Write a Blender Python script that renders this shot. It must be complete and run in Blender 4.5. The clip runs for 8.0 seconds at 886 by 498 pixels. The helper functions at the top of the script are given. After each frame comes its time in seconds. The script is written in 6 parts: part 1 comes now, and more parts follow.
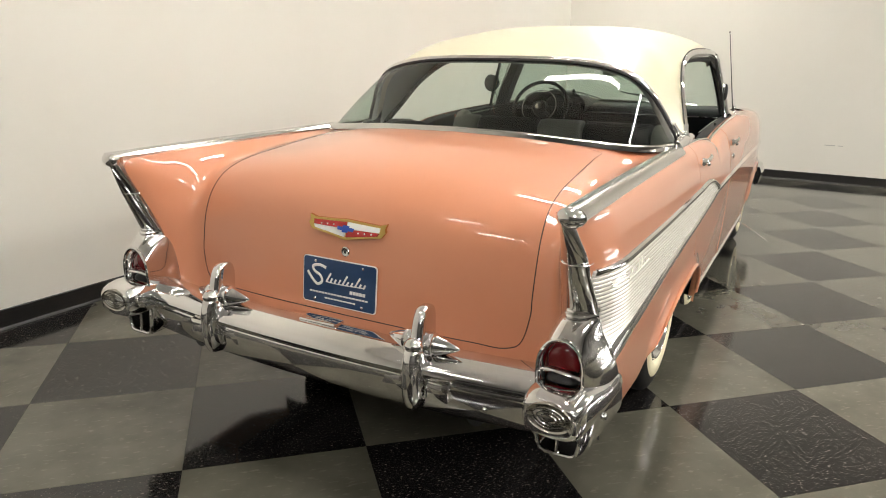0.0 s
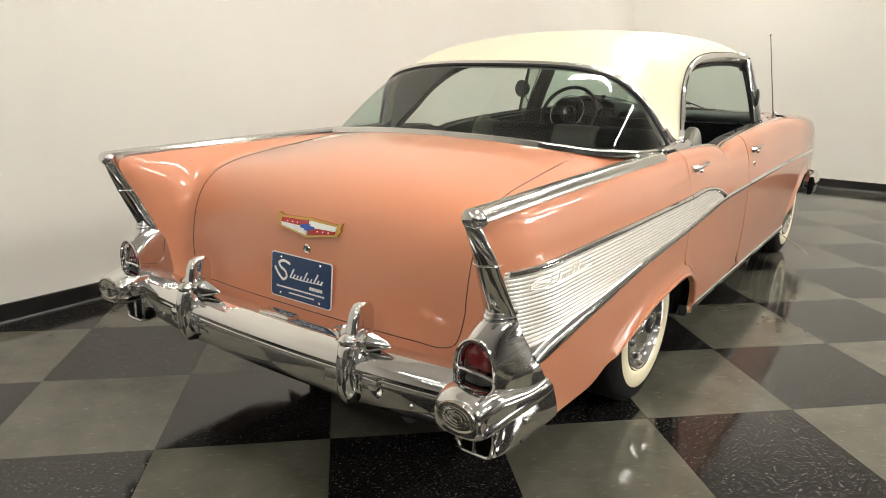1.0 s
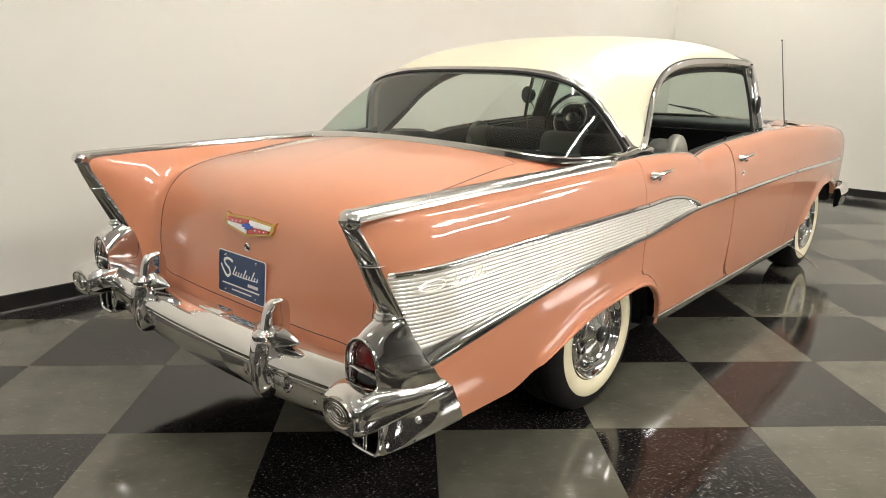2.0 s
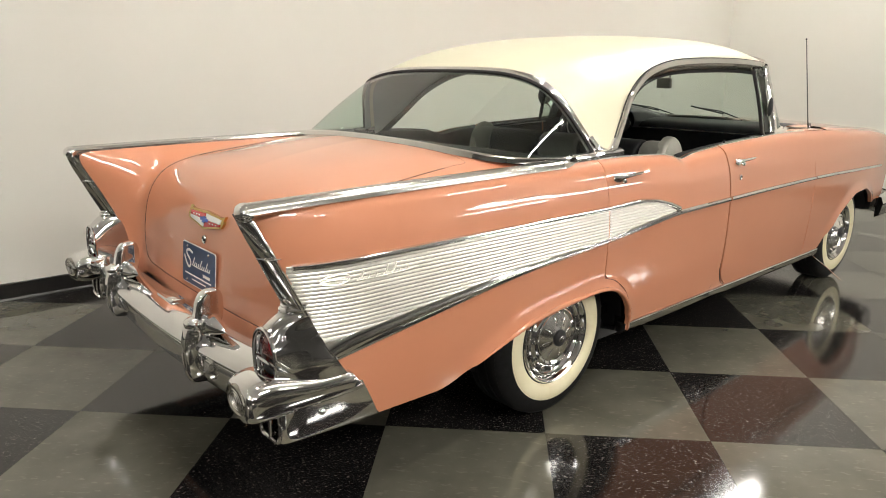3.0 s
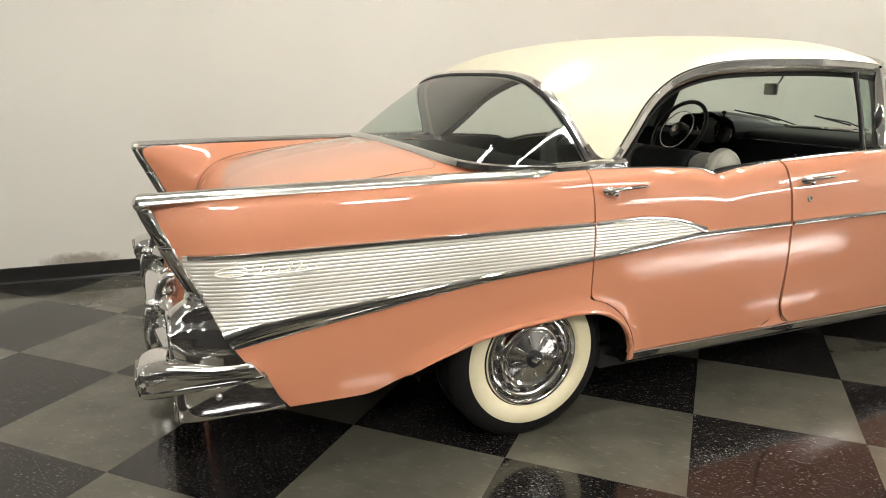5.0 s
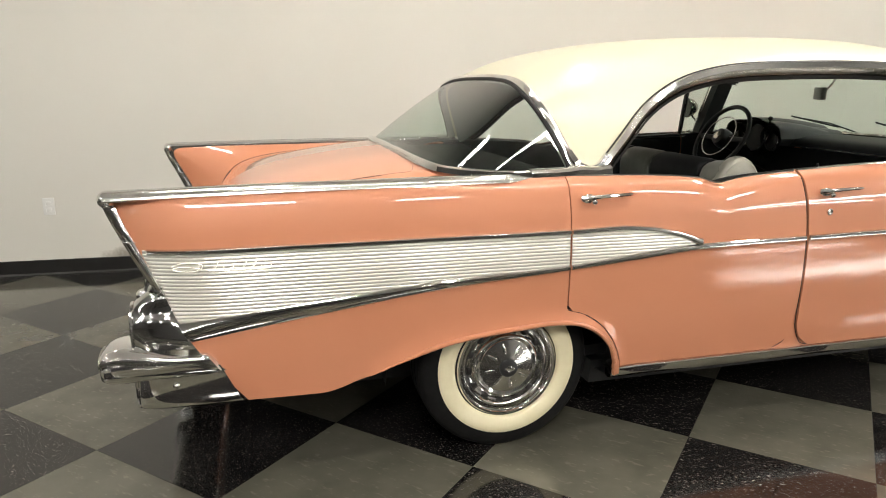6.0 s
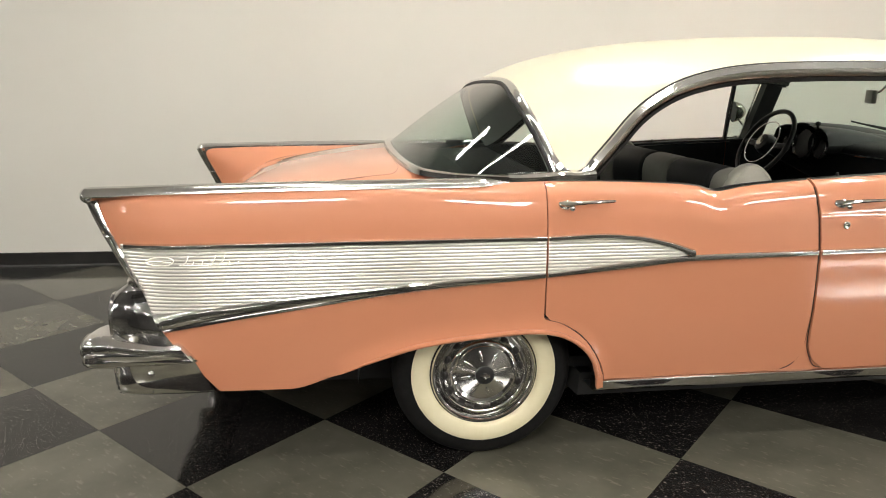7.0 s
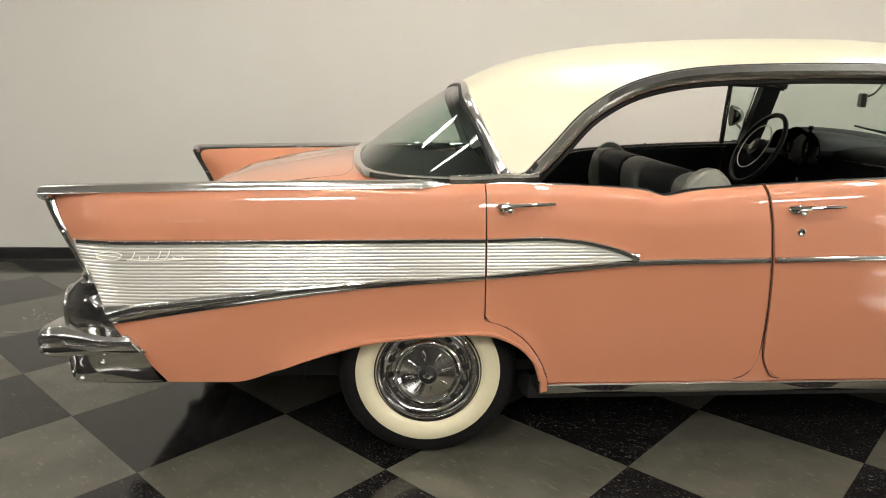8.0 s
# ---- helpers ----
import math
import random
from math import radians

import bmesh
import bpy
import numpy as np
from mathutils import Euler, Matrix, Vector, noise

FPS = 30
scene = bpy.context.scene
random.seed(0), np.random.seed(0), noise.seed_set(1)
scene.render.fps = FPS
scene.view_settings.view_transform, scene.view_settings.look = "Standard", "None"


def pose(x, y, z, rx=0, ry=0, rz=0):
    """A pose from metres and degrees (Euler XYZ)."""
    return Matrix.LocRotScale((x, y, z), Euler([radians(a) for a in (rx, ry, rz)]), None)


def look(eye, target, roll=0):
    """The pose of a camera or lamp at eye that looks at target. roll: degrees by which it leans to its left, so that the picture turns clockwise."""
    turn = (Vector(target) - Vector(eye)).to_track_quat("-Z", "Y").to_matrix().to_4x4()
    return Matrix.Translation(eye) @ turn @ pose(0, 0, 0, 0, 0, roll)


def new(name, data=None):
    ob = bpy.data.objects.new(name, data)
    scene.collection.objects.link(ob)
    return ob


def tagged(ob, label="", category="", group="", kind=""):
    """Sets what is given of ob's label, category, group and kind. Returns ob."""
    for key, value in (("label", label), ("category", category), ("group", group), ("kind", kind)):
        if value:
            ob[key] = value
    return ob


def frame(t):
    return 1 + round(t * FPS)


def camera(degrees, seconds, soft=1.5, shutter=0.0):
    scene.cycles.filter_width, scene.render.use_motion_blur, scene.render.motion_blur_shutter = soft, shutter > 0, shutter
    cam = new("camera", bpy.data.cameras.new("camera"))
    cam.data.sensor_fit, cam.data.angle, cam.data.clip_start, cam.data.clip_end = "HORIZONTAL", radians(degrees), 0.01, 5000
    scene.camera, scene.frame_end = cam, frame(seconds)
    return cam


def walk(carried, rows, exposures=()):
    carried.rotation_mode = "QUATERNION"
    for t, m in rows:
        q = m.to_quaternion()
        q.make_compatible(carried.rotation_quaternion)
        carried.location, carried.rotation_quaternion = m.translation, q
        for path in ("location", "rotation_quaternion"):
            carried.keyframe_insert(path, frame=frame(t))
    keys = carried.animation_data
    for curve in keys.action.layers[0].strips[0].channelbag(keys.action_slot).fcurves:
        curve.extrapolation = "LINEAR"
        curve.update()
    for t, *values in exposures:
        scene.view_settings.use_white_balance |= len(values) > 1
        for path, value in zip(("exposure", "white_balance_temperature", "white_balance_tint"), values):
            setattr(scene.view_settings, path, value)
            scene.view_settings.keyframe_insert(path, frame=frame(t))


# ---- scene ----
cam = camera(66.1, 8.0, 1.0)
PATH = [
    (0, (-0.072, -0.157, 1.314), (0.45, 1.699, 0.781), 1.0),
    (0.5, (0.135, -0.232, 1.312), (0.53, 1.657, 0.786), 0.8),
    (1, (0.334, -0.286, 1.312), (0.612, 1.626, 0.794), 0.7),
    (1.5, (0.551, -0.335, 1.314), (0.732, 1.591, 0.807), 0.7),
    (3, (1.245, -0.378, 1.311), (1.107, 1.553, 0.812), 0.7),
    (3.5, (1.458, -0.35, 1.307), (1.178, 1.568, 0.813), 0.7),
    (4, (1.657, -0.296, 1.309), (1.228, 1.594, 0.815), 0.7),
    (4.5, (1.865, -0.229, 1.307), (1.297, 1.624, 0.816), 0.7),
    (4.7, (1.94, -0.194, 1.303), (1.315, 1.642, 0.814), 0.7),
    (6, (2.451, 0.057, 1.303), (1.475, 1.737, 0.83), 0.5),
    (6.5, (2.623, 0.174, 1.304), (1.537, 1.787, 0.832), 0.5),
    (7, (2.78, 0.294, 1.303), (1.574, 1.82, 0.838), 0.4),
    (7.5, (2.929, 0.406, 1.305), (1.656, 1.877, 0.842), 0.4),
    (8, (3.085, 0.516, 1.304), (1.759, 1.943, 0.847), 0.4),
]
walk(cam, [(t, look(eye, target, roll)) for t, eye, target, roll in PATH],
     exposures=((0, 0.05), (1.5, 0.02), (3, -0.10), (4.5, -0.09), (6, -0.08), (7, -0.08), (8, -0.28)))

# ---- world, light ----
CAR = pose(0.0325, 1.808, 0, 0, 0, 45.72)
ROOM = CAR @ pose(7.8, 1.87, 0, 0, 0, -1.7)
world = bpy.data.worlds.new("world")
scene.world = world
world.use_nodes = True
world.node_tree.nodes["Background"].inputs[0].default_value = (0.5, 0.48, 0.44, 1)
world.node_tree.nodes["Background"].inputs[1].default_value = 0.05


# ---- materials ----
def material(name, colour, rough=0.5, metal=0.0, coat=0.0, spec=0.5):
    m = bpy.data.materials.new(name)
    m.use_nodes = True
    b = m.node_tree.nodes["Principled BSDF"]
    b.inputs["Base Color"].default_value = (*colour, 1)
    b.inputs["Roughness"].default_value = rough
    b.inputs["Metallic"].default_value = metal
    b.inputs["Coat Weight"].default_value = coat
    b.inputs["Coat Roughness"].default_value = 0.04
    b.inputs["Specular IOR Level"].default_value = spec
    return m


def nodes_of(m):
    t = m.node_tree
    return t, t.nodes, t.links, t.nodes["Principled BSDF"]


def noise_node(m, scale, detail=4.0, rough=0.6, coords="Object"):
    t, n, l, b = nodes_of(m)
    c = n.new("ShaderNodeTexCoord")
    x = n.new("ShaderNodeTexNoise")
    x.inputs["Scale"].default_value = scale
    x.inputs["Detail"].default_value = detail
    x.inputs["Roughness"].default_value = rough
    l.new(c.outputs[coords], x.inputs["Vector"])
    return x


def vary(m, scale, low, high, detail=4.0, into="Base Color"):
    """Spread an input between two values by a noise of that scale."""
    t, n, l, b = nodes_of(m)
    x = noise_node(m, scale, detail)
    r = n.new("ShaderNodeValToRGB")
    r.color_ramp.elements[0].position, r.color_ramp.elements[1].position = 0.3, 0.7
    if into == "Base Color":
        r.color_ramp.elements[0].color, r.color_ramp.elements[1].color = (*low, 1), (*high, 1)
    else:
        r.color_ramp.elements[0].color, r.color_ramp.elements[1].color = (low, low, low, 1), (high, high, high, 1)
    l.new(x.outputs["Fac"], r.inputs["Fac"])
    l.new(r.outputs["Color"], b.inputs[into])
    return m


def relief(m, scale, strength, distance=0.002, detail=3.0):
    t, n, l, b = nodes_of(m)
    x = noise_node(m, scale, detail)
    k = n.new("ShaderNodeBump")
    k.inputs["Strength"].default_value, k.inputs["Distance"].default_value = strength, distance
    l.new(x.outputs["Fac"], k.inputs["Height"])
    l.new(k.outputs["Normal"], b.inputs["Normal"])
    return m


CORAL = relief(vary(material("coral_paint", (0.585, 0.238, 0.131), 0.40, 0, 1.0, 0.3), 1.6, (0.57, 0.229, 0.124), (0.60, 0.247, 0.138)), 2.2, 0.25, 0.002)
CREAM = relief(vary(material("cream_paint", (0.67, 0.625, 0.46), 0.35, 0, 0.55), 1.5, (0.66, 0.615, 0.45), (0.68, 0.635, 0.47)), 2.0, 0.2, 0.002)
CORAL.node_tree.nodes["Principled BSDF"].inputs["Coat Roughness"].default_value = 0.035
SATIN = relief(material("satin_trim", (0.66, 0.65, 0.62), 0.16, 1.0), 14.0, 0.08, 0.002)
SCRIPT = material("bright_script", (0.86, 0.84, 0.77), 0.28, 0.5)
AERIAL = material("aerial_steel", (0.10, 0.095, 0.09), 0.4, 0.6)
CREAM.node_tree.nodes["Principled BSDF"].inputs["Coat Roughness"].default_value = 0.24
CHROME = vary(relief(material("chrome", (0.78, 0.77, 0.76), 0.05, 1.0), 9.0, 0.10, 0.003), 30.0, 0.03, 0.10, into="Roughness")
STEEL = relief(material("brushed_trim", (0.72, 0.71, 0.69), 0.075, 1.0), 14.0, 0.08, 0.002)
ANOD = vary(material("ribbed_aluminium", (0.90, 0.87, 0.79), 0.21, 0.5), 5.0, (0.885, 0.86, 0.78), (0.92, 0.895, 0.82))
RIB_BACK = vary(material("rib_groove_paint", (0.70, 0.67, 0.58), 0.40, 0.3), 5.0, (0.68, 0.65, 0.56), (0.72, 0.69, 0.60))
RUBBER = relief(vary(material("tyre_rubber", (0.008, 0.008, 0.008), 0.6, 0, 0, 0.2), 40.0, (0.006, 0.006, 0.006), (0.011, 0.0105, 0.0105)), 90.0, 0.3, 0.001)
WHITEWALL = relief(vary(material("whitewall_rubber", (0.80, 0.73, 0.50), 0.5), 12.0, (0.77, 0.69, 0.46), (0.83, 0.76, 0.54)), 60.0, 0.15, 0.001)
BLACK = vary(material("black_paint", (0.012, 0.012, 0.012), 0.5), 20.0, (0.009, 0.009, 0.009), (0.016, 0.016, 0.016))
SEAL = material("dark_seal", (0.012, 0.010, 0.009), 0.6)
VINYL = relief(vary(material("black_vinyl", (0.010, 0.010, 0.011), 0.55, 0, 0, 0.2), 25.0, (0.008, 0.008, 0.009), (0.013, 0.013, 0.013)), 220.0, 0.3, 0.0008)
SILVER_VINYL = relief(vary(material("silver_vinyl", (0.30, 0.29, 0.245), 0.42, 0.2), 25.0, (0.28, 0.27, 0.225), (0.32, 0.31, 0.265)), 220.0, 0.3, 0.0008)
LINER = vary(material("grey_headliner", (0.42, 0.42, 0.39), 0.85), 60.0, (0.40, 0.40, 0.37), (0.44, 0.44, 0.41))
RED_GLASS = material("red_lens", (0.12, 0.004, 0.006), 0.12, 0, 1.0)
GOLD = material("gold_plate", (0.66, 0.45, 0.15), 0.14, 1.0)
RED = material("red_enamel", (0.42, 0.012, 0.012), 0.25, 0, 1.0)
WHITE = material("white_enamel", (0.80, 0.79, 0.76), 0.3, 0, 0.6)
BLUE = material("blue_enamel", (0.012, 0.06, 0.36), 0.25, 0, 1.0)
NAVY = vary(material("navy_plate", (0.012, 0.045, 0.12), 0.35, 0, 0.4), 30.0, (0.010, 0.040, 0.11), (0.016, 0.052, 0.135))
WALL = relief(vary(material("wall_paint", (0.715, 0.69, 0.63), 0.62), 0.9, (0.70, 0.675, 0.612), (0.73, 0.705, 0.645)), 70.0, 0.12, 0.002)
WALL_STAINED = WALL.copy()


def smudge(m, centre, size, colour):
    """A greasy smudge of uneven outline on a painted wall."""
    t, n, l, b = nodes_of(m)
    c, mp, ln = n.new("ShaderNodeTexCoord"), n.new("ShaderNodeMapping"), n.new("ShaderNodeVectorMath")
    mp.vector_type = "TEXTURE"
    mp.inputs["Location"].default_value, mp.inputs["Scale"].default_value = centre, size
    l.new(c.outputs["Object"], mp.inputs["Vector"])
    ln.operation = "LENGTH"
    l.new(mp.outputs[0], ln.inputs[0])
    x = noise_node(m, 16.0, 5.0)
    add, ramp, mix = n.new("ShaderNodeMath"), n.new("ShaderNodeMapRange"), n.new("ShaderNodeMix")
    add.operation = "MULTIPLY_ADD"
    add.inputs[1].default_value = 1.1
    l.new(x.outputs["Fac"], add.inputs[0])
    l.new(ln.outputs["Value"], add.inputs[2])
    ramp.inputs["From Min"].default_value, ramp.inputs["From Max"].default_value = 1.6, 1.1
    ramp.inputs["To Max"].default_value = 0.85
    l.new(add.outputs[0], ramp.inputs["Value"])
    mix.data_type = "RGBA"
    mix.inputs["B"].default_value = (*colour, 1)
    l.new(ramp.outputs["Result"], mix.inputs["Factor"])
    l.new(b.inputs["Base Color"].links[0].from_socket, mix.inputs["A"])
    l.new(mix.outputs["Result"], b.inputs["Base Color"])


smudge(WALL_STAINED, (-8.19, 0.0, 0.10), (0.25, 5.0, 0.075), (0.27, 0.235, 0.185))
RAIL = relief(material("satin_steel", (0.40, 0.38, 0.34), 0.22, 1.0), 14.0, 0.08, 0.002)
# wall colour with the dimness of the hall's far sides put into it
DIM_WALL = relief(vary(material("dim_side_wall", (0.16, 0.154, 0.146), 0.6), 0.9, (0.092, 0.088, 0.084), (0.108, 0.104, 0.098)), 70.0, 0.12, 0.002)
BASE = vary(material("black_cove_base", (0.012, 0.011, 0.010), 0.32), 8.0, (0.009, 0.009, 0.008), (0.018, 0.016, 0.015))
CEIL = vary(material("ceiling_paint", (0.66, 0.65, 0.635), 0.8), 3.0, (0.64, 0.63, 0.615), (0.68, 0.67, 0.655))
GROUT = material("tile_joint", (0.03, 0.028, 0.025), 0.7)


def glass(name, tint, gloss=0.02):
    m = bpy.data.materials.new(name)
    m.use_nodes = True
    n, l = m.node_tree.nodes, m.node_tree.links
    n.remove(n["Principled BSDF"])
    out = n["Material Output"]
    a, g, mix, f = n.new("ShaderNodeBsdfTransparent"), n.new("ShaderNodeBsdfGlossy"), n.new("ShaderNodeMixShader"), n.new("ShaderNodeLayerWeight")
    power, scale = n.new("ShaderNodeMath"), n.new("ShaderNodeMath")
    power.operation, scale.operation = "POWER", "MULTIPLY_ADD"
    power.inputs[1].default_value = 4.5
    scale.inputs[1].default_value, scale.inputs[2].default_value = 0.92, 0.07
    f.inputs[0].default_value = 0.5
    l.new(f.outputs["Facing"], power.inputs[0])
    l.new(power.outputs[0], scale.inputs[0])
    a.inputs[0].default_value = (*tint, 1)
    g.inputs["Roughness"].default_value = gloss
    l.new(scale.outputs[0], mix.inputs[0])
    l.new(a.outputs[0], mix.inputs[1])
    l.new(g.outputs[0], mix.inputs[2])
    l.new(mix.outputs[0], out.inputs[0])
    return m




def brushed(name, colour, rough):
    """Spun metal: fine rings round the hub that draw highlights out along the radius."""
    m = material(name, colour, rough, 1.0)
    t, n, l, b = nodes_of(m)
    b.inputs["Anisotropic"].default_value = 0.92
    g = n.new("ShaderNodeTangent")
    g.direction_type, g.axis = "RADIAL", "Z"
    l.new(g.outputs[0], b.inputs["Tangent"])
    return m


SPUN = brushed("spun_steel", (0.80, 0.79, 0.77), 0.1)
GLASS = glass("green_tinted_glass", (0.70, 0.80, 0.75))


def tile_material(name, dark):
    """Waxed vinyl composition tile; the dark one carries pale chips."""
    m = material(name, (0.3, 0.28, 0.23), 0.10, 0, 0, 0.5)
    t, n, l, b = nodes_of(m)
    c = n.new("ShaderNodeTexCoord")
    info = n.new("ShaderNodeObjectInfo")
    shift = n.new("ShaderNodeVectorMath")
    shift.operation = "MULTIPLY_ADD"
    shift.inputs[1].default_value = (37.0, 53.0, 11.0)
    l.new(info.outputs["Random"], shift.inputs[0])
    l.new(c.outputs["Object"], shift.inputs[2])
    big, fine = n.new("ShaderNodeTexNoise"), n.new("ShaderNodeTexNoise")
    for x, s, d in ((big, 5.0, 5.0), (fine, 230.0 if dark else 70.0, 3.0)):
        x.inputs["Scale"].default_value, x.inputs["Detail"].default_value = s, d
        l.new(shift.outputs[0], x.inputs["Vector"])
    # flecks lie along the sheet's rolling direction
    stretch = n.new("ShaderNodeVectorMath")
    stretch.operation = "MULTIPLY"
    stretch.inputs[1].default_value = (0.38, 1.0, 1.0)
    l.new(shift.outputs[0], stretch.inputs[0])
    l.new(stretch.outputs[0], fine.inputs["Vector"])
    ramp = n.new("ShaderNodeValToRGB")
    e = ramp.color_ramp.elements
    if dark:
        e[0].position, e[0].color = 0.35, (0.006, 0.0056, 0.0056, 1)
        e[1].position, e[1].color = 0.7, (0.015, 0.0135, 0.013, 1)
    else:
        e[0].position, e[0].color = 0.3, (0.074, 0.0705, 0.054, 1)
        e[1].position, e[1].color = 0.7, (0.112, 0.1065, 0.083, 1)
    l.new(big.outputs["Fac"], ramp.inputs["Fac"])
    chip = n.new("ShaderNodeValToRGB")
    q = chip.color_ramp.elements
    q[0].position, q[1].position = (0.625, 0.72) if dark else (0.60, 0.72)
    q[0].color, q[1].color = (0, 0, 0, 1), (1, 1, 1, 1) if dark else (0.35, 0.35, 0.35, 1)
    l.new(fine.outputs["Fac"], chip.inputs["Fac"])
    mix = n.new("ShaderNodeMix")
    mix.data_type = "RGBA"
    mix.inputs["B"].default_value = (0.25, 0.215, 0.19, 1) if dark else (0.20, 0.185, 0.145, 1)
    l.new(chip.outputs["Color"], mix.inputs["Factor"])
    l.new(ramp.outputs["Color"], mix.inputs["A"])
    l.new(mix.outputs["Result"], b.inputs["Base Color"])
    wear = n.new("ShaderNodeTexNoise")
    wear.inputs["Scale"].default_value, wear.inputs["Detail"].default_value = 2.2, 6.0
    l.new(shift.outputs[0], wear.inputs["Vector"])
    rr = n.new("ShaderNodeMapRange")
    rr.inputs["From Min"].default_value, rr.inputs["From Max"].default_value = 0.3, 0.7
    rr.inputs["To Min"].default_value, rr.inputs["To Max"].default_value = 0.065, 0.13
    l.new(wear.outputs["Fac"], rr.inputs["Value"])
    l.new(rr.outputs["Result"], b.inputs["Roughness"])
    k = n.new("ShaderNodeBump")
    k.inputs["Strength"].default_value, k.inputs["Distance"].default_value = 0.07, 0.004
    soft = n.new("ShaderNodeTexNoise")
    soft.inputs["Scale"].default_value = 7.0
    l.new(shift.outputs[0], soft.inputs["Vector"])
    l.new(soft.outputs["Fac"], k.inputs["Height"])
    l.new(k.outputs["Normal"], b.inputs["Normal"])
    return m


TILE_LIGHT = tile_material("grey_vinyl_tile", False)
TILE_DARK = tile_material("black_vinyl_tile", True)
LAMP = bpy.data.materials.new("tube_glow")
LAMP.use_nodes = True
LAMP.node_tree.nodes["Principled BSDF"].inputs["Emission Color"].default_value = (1.0, 0.967, 0.90, 1)
LAMP.node_tree.nodes["Principled BSDF"].inputs["Emission Strength"].default_value = 71.0


# ---- mesh helpers ----
def mesh_of(name, bm, mat, smooth=35.0):
    bmesh.ops.recalc_face_normals(bm, faces=bm.faces)
    me = bpy.data.meshes.new(name)
    bm.to_mesh(me)
    bm.free()
    me.materials.append(mat)
    if smooth:
        me.shade_smooth()
        me.set_sharp_from_angle(angle=radians(smooth))
    return me


def part(name, bm, mat, parent, label="", smooth=35.0):
    ob = new(name, mesh_of(name, bm, mat, smooth))
    ob.parent = parent
    if label:
        tagged(ob, label)
    return ob


def thing(name, m, label, category, kind="", group=""):
    ob = new(name)
    ob.matrix_world = m
    ob.empty_display_size = 0.1
    return tagged(ob, label, category, group, kind)


def box(bm, lo, hi, bevel=0.0, m=Matrix()):
    ret = bmesh.ops.create_cube(bm, size=1.0, matrix=m @ Matrix.Translation([(a + b) / 2 for a, b in zip(lo, hi)]) @ Matrix.Diagonal([b - a for a, b in zip(lo, hi)] + [1]))
    if bevel:
        vs = ret["verts"]
        es = list({e for v in vs for e in v.link_edges})
        bmesh.ops.bevel(bm, geom=es, offset=bevel, segments=2, profile=0.6, affect="EDGES")
    return bm


def spline(pts, n, closed=False, knots=None, at=None):
    """n points along a smooth curve through pts, evenly spaced in chord, or at the places at along given knots."""
    p = np.array(pts, float)
    if closed:
        p = np.vstack([p, p[:1]])
    if len(p) == 2:
        return p[0] + np.linspace(0, 1, n)[:, None] * (p[1] - p[0])
    d = np.concatenate([[0], np.cumsum(np.maximum(np.linalg.norm(np.diff(p, axis=0), axis=1), 1e-6))])
    if knots is not None:
        d = np.asarray(knots, float)
    m = np.zeros_like(p)
    m[1:-1] = (p[2:] - p[:-2]) / (d[2:] - d[:-2])[:, None]
    m[0], m[-1] = (p[1] - p[0]) / (d[1] - d[0]), (p[-1] - p[-2]) / (d[-1] - d[-2])
    if closed:
        m[0] = m[-1] = (p[1] - p[-2]) / ((d[1] - d[0]) + (d[-1] - d[-2]))
    s = np.linspace(0, d[-1], n + 1 if closed else n)
    if closed:
        s = s[:-1]
    if at is not None:
        s = np.asarray(at, float)
    i = np.clip(np.searchsorted(d, s, side="right") - 1, 0, len(p) - 2)
    h = (d[i + 1] - d[i])
    u = ((s - d[i]) / h)[:, None]
    h = h[:, None]
    return (2 * u**3 - 3 * u**2 + 1) * p[i] + (u**3 - 2 * u**2 + u) * h * m[i] + (-2 * u**3 + 3 * u**2) * p[i + 1] + (u**3 - u**2) * h * m[i + 1]


def curve_at(pts):
    """A smooth function y(x) through the pairs pts."""
    xs, ys = np.array([p[0] for p in pts]), np.array([p[1] for p in pts], float)
    m = np.gradient(ys, xs)
    sec = np.diff(ys) / np.diff(xs)
    for i in range(1, len(xs) - 1):
        m[i] = 0 if sec[i - 1] * sec[i] <= 0 else 2 * sec[i - 1] * sec[i] / (sec[i - 1] + sec[i])
    m[0], m[-1] = sec[0], sec[-1]

    def f(x):
        x = min(max(x, xs[0]), xs[-1])
        i = int(min(max(np.searchsorted(xs, x, side="right") - 1, 0), len(xs) - 2))
        h = xs[i + 1] - xs[i]
        u = (x - xs[i]) / h
        return (2 * u**3 - 3 * u**2 + 1) * ys[i] + (u**3 - 2 * u**2 + u) * h * m[i] + (-2 * u**3 + 3 * u**2) * ys[i + 1] + (u**3 - u**2) * h * m[i + 1]

    return f


def grid(bm, pts, loop=False, around=False):
    """Quads over rows of points; loop closes the columns, around closes the rows."""
    v = [[bm.verts.new(p) for p in row] for row in pts]
    nr, nc = len(v), len(v[0])
    for i in range(nr if around else nr - 1):
        for j in range(nc if loop else nc - 1):
            a, b, c, d = v[i][j], v[(i + 1) % nr][j], v[(i + 1) % nr][(j + 1) % nc], v[i][(j + 1) % nc]
            bm.faces.new((a, b, c, d))
    return v


